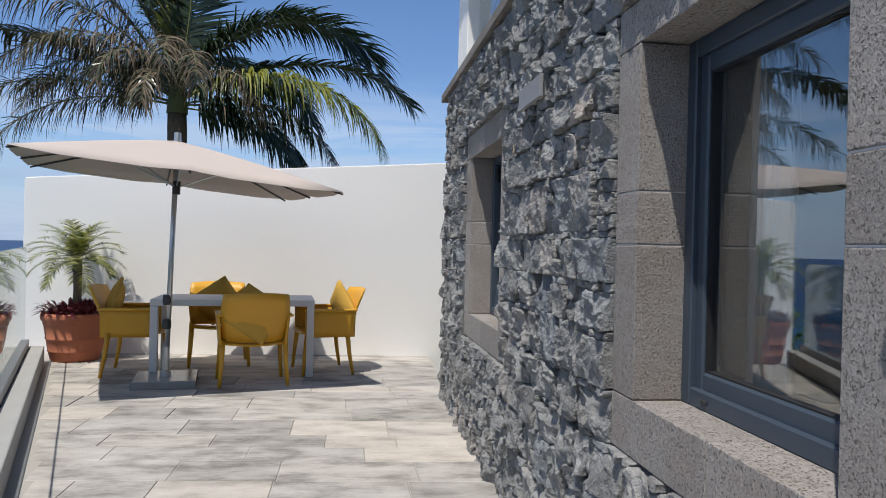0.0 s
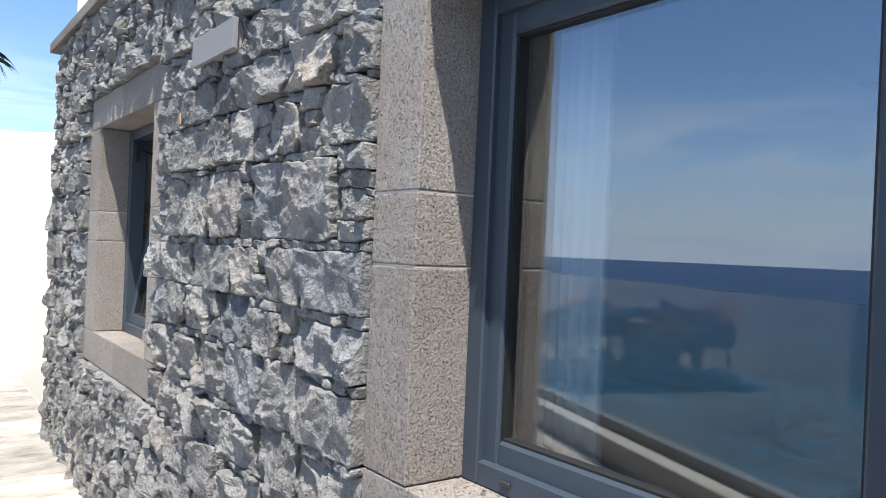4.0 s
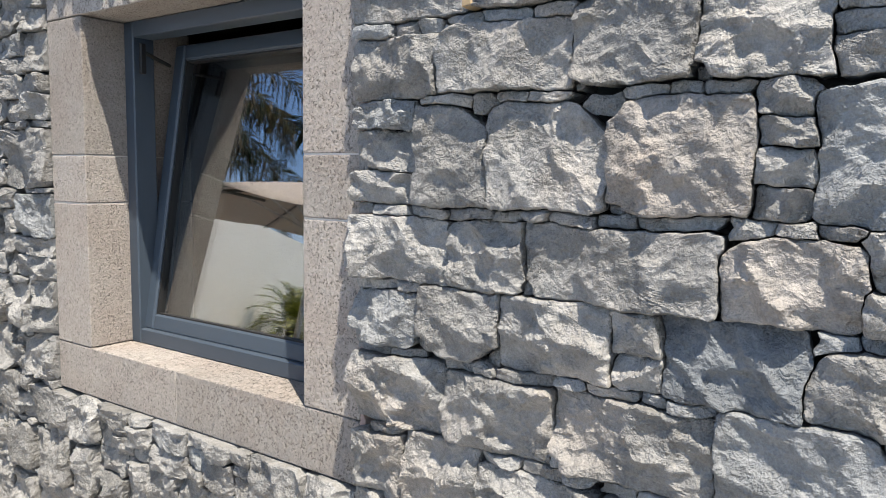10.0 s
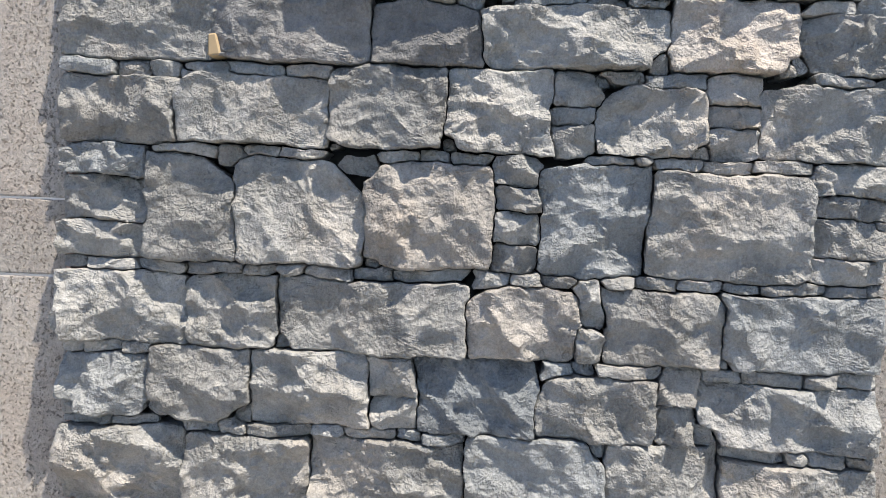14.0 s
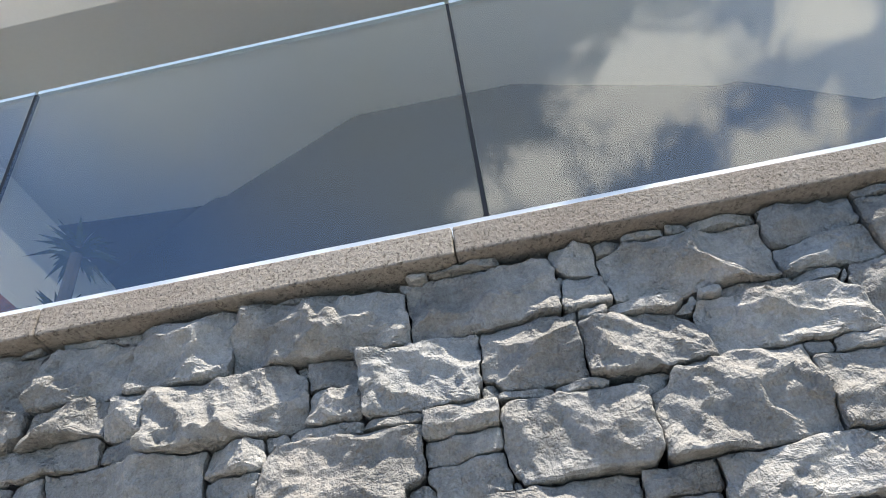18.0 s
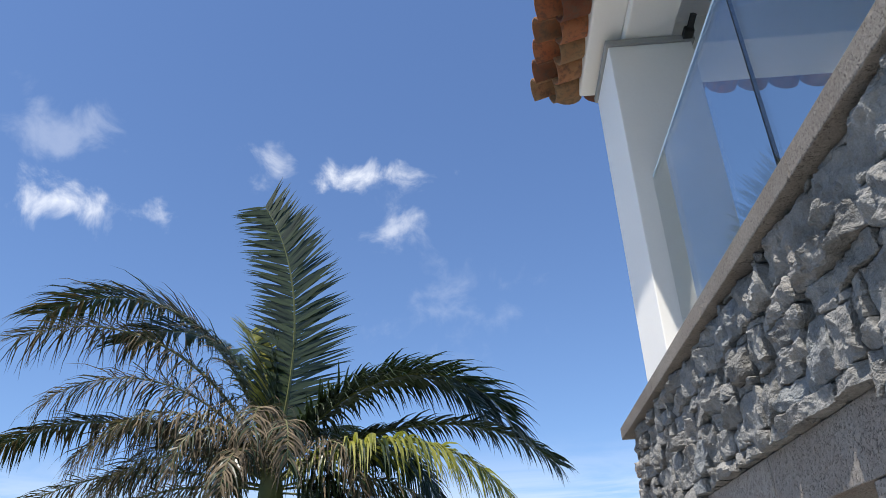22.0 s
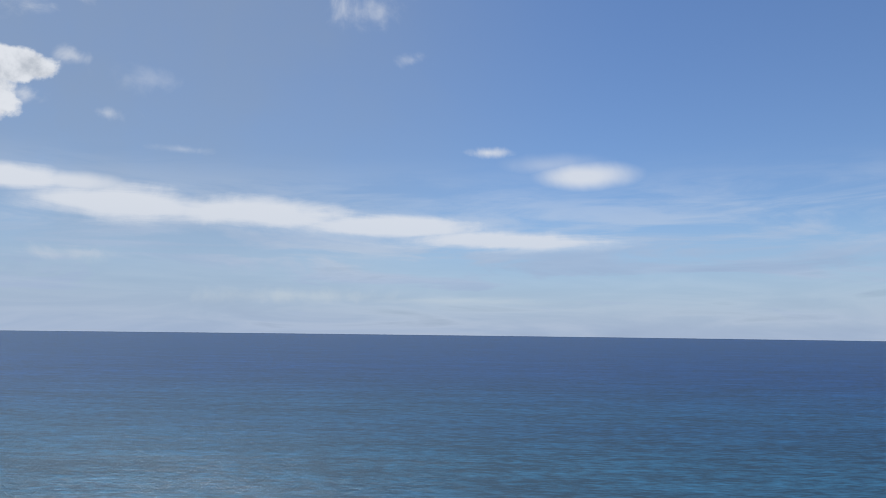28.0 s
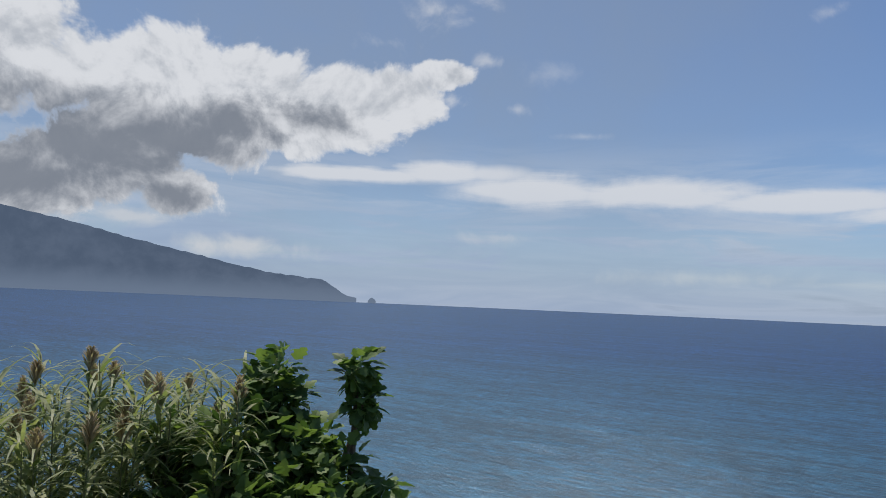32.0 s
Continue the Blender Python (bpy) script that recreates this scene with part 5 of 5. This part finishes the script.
tree = thing("shrub", "dark green shrub beyond the terrace corner", "shrub", (-6.6, 12.5, -1.2))
part("stem", tube([(0, 0, -1.5), (0, 0, 1.0)], [0.09, 0.05], 8), BARK, tree)
part("foliage", leaf_cloud("foliage", [((0, 0, 1.6), 0.7), ((0.3, 0.2, 1.1), 0.7), ((-0.4, 0, 1.0), 0.7)], FIG, 900, 0.14, 5, False), None, tree)
tree = thing("shrub", "dark green treetop behind the white wall", "shrub", (2.3, 14.5, -0.3))
part("stem", tube([(0, 0, 0), (0, 0, 2.6)], [0.12, 0.06], 8), BARK, tree)
part("foliage", leaf_cloud("foliage", [((0, 0, 2.9), 0.8), ((0.8, 0.2, 2.7), 0.8), ((1.6, 0, 2.9), 0.8)], FIG, 1200, 0.14, 6, False), None, tree)
for k, (px, py, h) in enumerate(((1.75, 4.55, 1.45), (1.45, 4.30, 1.62))):
    yucca = thing("yucca", "spiky potted yucca on the upper veranda", "plant", (px, py, 2.70))
    part("pot_body", lathe([(0.15, 0), (0.19, 0.3), (0.21, 0.34), (0.19, 0.34), (0.02, 0.32)], 20), TERRACOTTA, yucca)
    part("trunk", tube([(0, 0, 0.3), (0.02, 0, h)], [0.04, 0.03], 8), BARK, yucca)
    verts, faces = [], []
    rng = random.Random(k)
    for i in range(60):
        d = Vector((rng.gauss(0, 1), rng.gauss(0, 1), rng.uniform(-0.2, 1.5))).normalized()
        s = d.cross(Vector((0, 0, 1))).normalized() * 0.016
        p = Vector((0.02, 0, h))
        o = len(verts)
        L = rng.uniform(0.16, 0.26)
        verts += [p - s * 0.6, p + s * 0.6, p + d * L * 0.5 + s, p + d * L * 0.5 - s, p + d * L - Vector((0, 0, 0.06))]
        faces += [(o, o + 1, o + 2, o + 3), (o + 3, o + 2, o + 4)]
    part("foliage", mesh_of("blades", verts, faces, FROND), None, yucca)

# --- wall lamp on the stone wall ---
lamp = thing("wall_lamp", "flat grey slate wall lamp set on the stones", "wall lamp", (0, 2.388, 2.076))
part("front_plate", box((-0.070, -0.188, -0.047), (-0.053, 0.188, 0.047), 0.0015), SLATE, lamp)
part("housing", box((-0.053, -0.17, -0.04), (0.06, 0.17, 0.04), 0.002), KERB, lamp)

bm = box((-0.02, -0.010, -0.021), (0.03, 0.012, 0.021), 0.003)
for v in bm.verts:
    v.co.y *= 1.2 if v.co.z < 0 else 0.7
wedge = solid("wooden_wedge", bm, paint("raw_pine", (0.34, 0.25, 0.15), 0.8, grain=60), "small pale wooden wedge stuck between the stones", "wedge")
wedge.matrix_basis = pose(-0.032, 2.752, 1.878, -8, 0, 0)

# --- rubble stones of the wall, course by course ---
HERO_Y = (1.0, 3.10)
GAP = 0.0012
blocks = []


def block(y0, y1, z0, z1, seed, proud, flat=0.0, tops=(0.0, 0.0), knocked=0.4):
    """Plans one stone as a many-sided outline about its centre; returns the corners that were knocked off."""
    rng = random.Random(seed)
    cy, cz, hy, hz = (y0 + y1) / 2, (z0 + z1) / 2, (y1 - y0) / 2, (z1 - z0) / 2
    size = min(hy, hz)
    sides = []
    slope = (tops[1] - tops[0]) / (2 * hy)
    tilt = 0.10 if size > 0.04 else 0.28
    for a, off, wob in ((0, hy, tilt), (90, hz - (tops[0] + tops[1]) / 2, 0.0), (180, hy, tilt), (270, hz, 0.03)):
        w = radians(a) + rng.uniform(-wob, wob) * min(1.0, 2.0 * size / max(off, 0.01) if a % 180 else 1.0)
        if a == 90:
            w += math.atan(slope) + rng.uniform(-0.02, 0.02)
        sides.append((math.cos(w), math.sin(w), off))
    lost = []
    for sy, sz in ((1, 1), (-1, 1), (-1, -1), (1, -1)):
        if rng.random() < knocked:
            cut = size * rng.choice((0.15, 0.25, 0.4, 0.6))
            w = radians(rng.uniform(30, 68))
            ny, nz = sy * math.cos(w), sz * math.sin(w)
            sides.append((ny, nz, abs(ny) * hy + abs(nz) * (hz - (max(tops) if sz > 0 else 0)) - cut * 0.8))
            if cut > 0.018:
                lost.append((cy + sy * (hy - cut * 0.28), cz + sz * (hz - cut * 0.28), cut * 0.5))
    blocks.append((cy, cz, hy, hz, np.array(sides), seed, proud, flat))
    return lost


def wander(p):
    """The joints wander a little."""
    y, z = p[..., 0], p[..., 1]
    dy = 0.0024 * np.sin(19 * z + 7 * y + 1.0) + 0.0018 * np.sin(43 * z - 17 * y + 2.2) + 0.0012 * np.sin(118 * z + 61 * y) + 0.0008 * np.sin(260 * z - 140 * y + 0.7)
    dz = 0.0024 * np.sin(17 * y - 6 * z + 0.4) + 0.0018 * np.sin(39 * y + 15 * z + 1.9) + 0.0012 * np.sin(109 * y - 47 * z) + 0.0008 * np.sin(243 * y + 120 * z + 2.7)
    return np.stack([y + dy, z + dz], -1)


def away(b, p):
    s = b[4]
    d = (p[..., 0, None] - b[0]) * s[:, 0] + (p[..., 1, None] - b[1]) * s[:, 1] - s[:, 2]
    return d.max(-1)


def off_box(p, y0, y1, z0, z1):
    return np.maximum(np.maximum(y0 - p[..., 0], p[..., 0] - y1), np.maximum(z0 - p[..., 1], p[..., 1] - z1))


def stone_mesh(i, step):
    """A rock-faced block that fills its place among its neighbours: broken, angular facets, scoops and fine relief."""
    b = blocks[i]
    cy, cz, hy, hz, sides, seed, proud, flat = b
    rng = random.Random(seed * 3 + 1)
    size = min(hy, hz) * 2
    rad = math.hypot(hy, hz)
    close = [q for k, q in enumerate(blocks) if k != i and abs(q[0] - cy) < q[2] + hy + 0.03 and abs(q[1] - cz) < q[3] + hz + 0.03]
    na = int(min(120, max(20, 2.6 * (hy + hz) * 2 / step * 0.62)))
    t = np.linspace(0, 2 * math.pi, na, endpoint=False)
    dirs = np.stack([np.cos(t) * hy, np.sin(t) * hz], -1)
    dirs /= np.linalg.norm(dirs, axis=1, keepdims=True)
    rs = np.linspace(0.0, rad + 0.03, 70)
    pts = np.array((cy, cz)) + dirs[:, None, :] * rs[None, :, None]
    wp = wander(pts)
    own = away(b, wp)
    f = 2 * (0.006 - own)
    for q in close:
        f = np.minimum(f, away(q, wp) - own - 2 * GAP)
    f = np.minimum(f, off_box(pts, SUR_A[0], SUR_A[1], SUR_A[2], SUR_A[3]) - GAP)
    f = np.minimum(f, off_box(pts, SUR_B[0] - 0.010, SUR_B[1], SUR_B[2], SUR_B[3]) - GAP)
    f = np.minimum(f, -off_box(pts, WALL_START, WALL_END, 0.0, 2.648))
    bad = f < 0
    bad[:, -1] = True
    k = bad.argmax(1)
    if (k == 0).any():
        return None
    f0, f1 = f[np.arange(na), k - 1], f[np.arange(na), k]
    r = rs[k - 1] + (rs[k] - rs[k - 1]) * np.clip(f0 / np.maximum(f0 - f1, 1e-9), 0, 1)
    if r.mean() < 0.005:
        return None
    nr = int(min(26, max(4, (hy + hz) * 0.5 / step)))
    fr = np.concatenate([np.arange(1, nr) / nr, [1 - 0.35 / nr, 1.0]])
    P = dirs[:, None, :] * (r[:, None] * fr[None, :])[..., None]
    py, pz = P[..., 0], P[..., 1]
    hgt = np.full(py.shape, proud)
    # broken planes that meet in ridges
    for m in range(8):
        a = rng.uniform(0, 2 * math.pi)
        ext = abs(math.cos(a)) * hy + abs(math.sin(a)) * hz
        cut = rng.uniform(-0.15, 0.8) * ext
        steep = min(rng.uniform(0.12, 0.6), 0.55 * proud / max(ext - cut, 0.004)) * (1 - 0.85 * flat)
        hgt = np.minimum(hgt, proud - steep * (py * math.cos(a) + pz * math.sin(a) - cut))
    # hollows of broken flakes, each with a sharp lip
    for m in range(2):
        qy, qz, rr = rng.uniform(-1, 1) * hy, rng.uniform(-1, 0.9) * hz, rng.uniform(0.3, 0.7) * size
        dep = rng.uniform(0.06, 0.20) * (1 - 0.9 * flat)
        turn = rng.uniform(-0.8, 0.8)
        ca, sa, st = math.cos(turn), math.sin(turn), rng.uniform(1.0, 2.2)
        u, v = (py - qy) * ca + (pz - qz) * sa, ((pz - qz) * ca - (py - qy) * sa) * st
        d2 = np.clip(1 - (u * u + v * v) / (rr * rr), 0, 1)
        hgt = hgt - dep * rr * d2 ** 0.5 * np.clip(0.6 - 0.6 * (pz - qz) / rr, 0.1, 1.2)
    hgt = hgt + rng.uniform(-0.08, 0.08) * py + rng.uniform(-0.16, 0.06) * pz
    hgt = np.maximum(hgt, 0.006 + 0.25 * hgt)
    edge = (r[:, None] * (1 - fr[None, :]))
    reach = min(0.004, 0.08 * size)
    hgt = np.where(edge < reach, hgt * (0.86 + 0.14 * (edge / reach)), hgt)
    turn = rng.uniform(-1.2, 1.2)
    ca, sa = math.cos(turn), math.sin(turn)
    off = Vector((seed * 1.37, seed * 0.71, 0))
    rough = 1 - 0.45 * flat
    verts = []
    for a in range(na):
        for m in range(len(fr)):
            y, z = cy + py[a, m], cz + pz[a, m]
            q = Vector((y, z, 0)) + off
            n1, n2 = noise.noise(q * 17), noise.noise(q * 41 + off)
            chip = 0.0
            for scale, deep in ((8.0, 0.42), (24.0, 0.24)):
                g = Vector((q.x * ca + q.y * sa, (q.y * ca - q.x * sa) * 1.5, 0)) * scale + Vector((0.25 * n2, 0.25 * n1, 0))
                near = noise.voronoi(g)[0][0]
                chip += (near * near - 0.25) * deep / scale
            h = hgt[a, m] + (chip + 0.0016 * n1 + 0.0012 * n2) * rough * min(1.0, size / 0.06)
            verts.append((-float(h), float(y), float(z)))
    w = len(fr)
    faces = []
    for a in range(na):
        c = (a + 1) % na
        for m in range(w - 1):
            faces.append((a * w + m, c * w + m, c * w + m + 1, a * w + m + 1)[::-1])
    mid = len(verts)
    verts.append((sum(verts[a * w][0] for a in range(na)) / na, cy, cz))
    rim = mid + 1
    for a in range(na):
        x, y, z = verts[a * w + w - 1]
        verts.append((0.062, y + (cy - y) * 0.07, z + (cz - z) * 0.07))
    for a in range(na):
        c = (a + 1) % na
        faces.append((mid, a * w, c * w)[::-1])
        faces.append((a * w + w - 1, c * w + w - 1, rim + c, rim + a)[::-1])
    return verts, faces


# heights of the courses and, between the two windows, the upright joints of each; a minus sign opens a stack of small stones
COURSES = (
    (2.512, 2.648, (3.09, 2.90, 2.705, 2.382, 2.117, -2.117, 2.035, 1.749, -1.749, 1.581, 1.376)),
    (2.383, 2.508, (3.09, -3.09, 2.925, -2.925, 2.847, 2.569, -2.569, 2.474, 2.269, 2.098, 1.897, 1.647, 1.443)),
    (2.232, 2.378, (3.09, -3.09, 3.019, 2.741, -2.741, 2.642, 2.377, -2.377, 2.247, 2.02, 1.767, 1.567, 1.30)),
    (2.142, 2.226, (3.09, 3.046, 2.897, 2.723, 2.514, 2.297, 2.066, -2.066, 1.953, 1.647, 1.434)),
    (1.993, 2.122, (3.073, 2.844, 2.62, 2.423, 2.195, 1.923, 1.762, 1.552, 1.455)),
    (1.856, 1.986, (3.073, 2.758, 2.448, 2.239, 1.882, 1.645, 1.455)),
    (1.690, 1.843, (3.073, 2.828, 2.532, 2.302, 2.097, -2.097, 2.008, 1.806, -1.806, 1.706, 1.455)),
    (1.458, 1.684, (3.073, -3.073, 2.890, 2.712, 2.450, 2.204, -2.204, 2.112, 1.904, 1.600, -1.600, 1.455)),
    (1.290, 1.452, (3.073, 2.812, 2.625, 2.245, 2.033, -2.033, 1.98, 1.757, 1.455)),
    (1.138, 1.282, (3.073, 2.887, 2.672, 2.438, -2.438, 2.340, 2.106, 1.872, -1.872, 1.79, 1.455)),
    (0.955, 1.130, (3.073, 2.810, 2.553, 2.239, 1.966, 1.746, 1.455)),
    (0.785, 0.945, (3.073, 2.923, 2.716, 2.447, 2.281, 2.02, 1.74, 1.455)),
)
# smooth dark slabs under the lamp and one smooth face in the tall course
MARKED = ((2.59, 1.92, 0.95), (2.34, 1.92, 0.95), (2.58, 1.57, 0.75), (1.75, 1.57, 0.8), (2.50, 2.30, 0.6), (2.87, 2.30, 0.3))
LOWER = ((0.620, 0.780), (0.430, 0.615), (0.235, 0.425), (0.0, 0.230))

far_verts, far_faces = [], []
serial = itertools.count(101)


def lay(y0, y1, z0, z1, proud=None, flat=0.0, tops=(0.0, 0.0), knocked=0.27):
    seed = next(serial)
    rng = random.Random(seed)
    for my, mz, smooth_face in MARKED:
        if y0 < my < y1 and z0 < mz < z1:
            flat = smooth_face
    for py, pz, r in block(y0, y1, z0, z1, seed, proud if proud is not None else rng.uniform(0.033, 0.047), flat, tops, knocked):
        if rng.random() < 0.92:
            block(py - r * rng.uniform(0.6, 1.2), py + r * rng.uniform(0.6, 1.2), pz - r * rng.uniform(0.5, 1.0), pz + r * rng.uniform(0.5, 1.0), next(serial), rng.uniform(0.004, 0.020), 0.0, (0, 0), 0.6)


def lay_course(y_hi, y_lo, z0, z1, joints=None):
    """One course from y_hi down to y_lo; slivers fill the slack above low stones."""
    rng = random.Random(int(z0 * 1000) * 7 + int(y_hi * 100))
    spans = []
    tall = z1 - z0
    if joints:
        cur = joints[0]
        kind = "block"
        for q in joints[1:]:
            if q < 0:
                kind = "stack"
                continue
            spans.append((kind, q, cur))
            cur, kind = q, "block"
    else:
        cur = y_hi
        while cur - y_lo > 0.02:
            draw = rng.random()
            if draw < 0.22:
                w, kind = rng.uniform(0.05, 0.10), "stack"
            elif draw < 0.55 and tall > 0.12:
                w, kind = rng.uniform(0.11, 0.20), "pair"
            else:
                w, kind = rng.uniform(0.75, 1.45) * max(0.11, tall), "block"
            if cur - w - y_lo < 0.08:
                w = cur - y_lo
            spans.append((kind, cur - w, cur))
            cur -= w
    for kind, a, b in spans:
        if kind != "block":
            n = 2 if kind == "pair" else max(2, int(round(tall / rng.uniform(0.045, 0.07))))
            cuts = sorted([z0] + [z0 + tall * (i + rng.uniform(-0.22, 0.22)) / n for i in range(1, n)] + [z1])
            for lo, hi in zip(cuts, cuts[1:]):
                lay(a + rng.uniform(0, 0.008), b - rng.uniform(0, 0.008), lo, hi, rng.uniform(0.024, 0.042), 0.0, (0, 0), 0.3)
            continue
        tops = (0.0, 0.0)
        if tall > 0.11 and rng.random() < 0.6:
            tops = rng.choice(((0.004, 0.026), (0.026, 0.004), (0.020, 0.016), (0.030, 0.012), (0.012, 0.030), (0.024, 0.024)))
        lay(a, b, z0, z1, None, rng.choice((0.0, 0.0, 0.15, 0.3, 0.85)), tops)
        if max(tops) > 0:
            y = b
            while y - a > 0.03:
                w = min(rng.uniform(0.04, 0.13), y - a)
                if y - w - a < 0.03:
                    w = y - a
                f = (y - w / 2 - a) / (b - a)
                deep = tops[0] + (tops[1] - tops[0]) * f
                if deep > 0.011:
                    lay(y - w, y, z1 - deep + 0.002, z1 + 0.006, rng.uniform(0.020, 0.038), 0.0, (rng.uniform(0, 0.25) * deep, rng.uniform(0, 0.25) * deep), 0.5)
                y -= w


for z0, z1, joints in COURSES:
    lo, hi = joints[-1], joints[0]
    mid = (z0 + z1) / 2
    lay_course(hi, lo, z0, z1, joints)
    # beyond the windows, and over them in the high courses
    if mid < SUR_A[3]:
        lay_course(WALL_END, SUR_A[1], z0, z1)
    else:
        lay_course(WALL_END, hi, z0, z1)
    if mid < SUR_B[3]:
        lay_course(SUR_B[0], WALL_START, z0, z1)
    else:
        lay_course(lo, WALL_START, z0, z1)
for z0, z1 in LOWER:
    lay_course(WALL_END, WALL_START, z0, z1)

# stones that stand out by their colour
ODD_STONES = ((2.22, 1.20, BLUE_BASALT), (2.59, 1.92, DARK_BASALT), (2.34, 1.92, DARK_BASALT), (2.13, 1.36, WARM_BASALT), (2.33, 1.56, WARM_BASALT), (1.82, 1.92, WARM_BASALT))
near_stones = []
for i, b in enumerate(blocks):
    hero = HERO_Y[0] < b[0] < HERO_Y[1] and b[1] > 0.75
    made = stone_mesh(i, (0.0058 if hero else (0.010 if -1.0 < b[0] < 4.6 else 0.017)))
    if made:
        near_stones.append((abs(b[0] - 2.2) + abs(b[1] - 1.6) * 0.6 + (0.4 if b[2] * b[3] < 0.0006 else 0), b, *made))

near_stones.sort(key=lambda q: q[0])
for k, (_, b, v, f) in enumerate(near_stones):
    if k < 300:
        look_of = BASALT
        for my, mz, tinted in ODD_STONES:
            if abs(b[0] - my) < b[2] and abs(b[1] - mz) < b[3] and b[2] > 0.04:
                look_of = tinted
        part("stone", mesh_of("stone", v, f, look_of), None, wall)
    else:
        o = len(far_verts)
        far_verts += v
        far_faces += [tuple(o + i for i in q) for q in f]
rest = part("rubble", mesh_of("rubble", far_verts, far_faces, BASALT_REST), None, wall, "rest of the basalt rubble")
tagged(rest, kind="stuff")

# --- paving slabs of the terrace ---
rng = random.Random(3)
rows_y = -2.9
tilt = math.tan(radians(-3.6))
count = 0
while rows_y < 8.0:
    d = rng.choice((0.27, 0.30, 0.38, 0.42))
    x = 0.10 - rng.uniform(0, 0.5)
    x_right = 0.10
    while x_right > -4.6:
        w = rng.uniform(0.42, 0.95)
        x_left = x_right - w
        yc = rows_y + d / 2 + (x_left + x_right) / 2 * tilt
        stop = max(kerb_x(yc), -4.45) + 0.002
        if x_right < stop + 0.05 or yc > 8.05 or yc < -2.9:
            break
        x_left = max(x_left, stop)
        if x_left - stop < 0.15:
            x_left = stop
        g = 0.0028
        q = []
        for xx, yy in ((x_left + g, rows_y + g), (x_right - g, rows_y + g), (x_right - g, rows_y + d - g), (x_left + g, rows_y + d - g)):
            xs = min(max(xx, kerb_x(yy + xx * tilt)), 0.11)
            q.append((xs, yy + xs * tilt))
        dz = rng.uniform(-0.002, 0.002)
        v = [(a, b, FLOOR_Z - 0.016) for a, b in q] + [(a, b, FLOOR_Z - 0.004 + dz) for a, b in q] + [(a + (sum(p[0] for p in q) / 4 - a) * 0.012, b + (sum(p[1] for p in q) / 4 - b) * 0.03, FLOOR_Z + dz) for a, b in q]
        fs = [(i, (i + 1) % 4, 4 + (i + 1) % 4, 4 + i) for i in range(4)] + [(4 + i, 4 + (i + 1) % 4, 8 + (i + 1) % 4, 8 + i) for i in range(4)] + [(8, 9, 10, 11)]
        part("slab", mesh_of("slab", v, fs, PAVING), None, floor)
        count += 1
        x_right = x_left
    rows_y += d
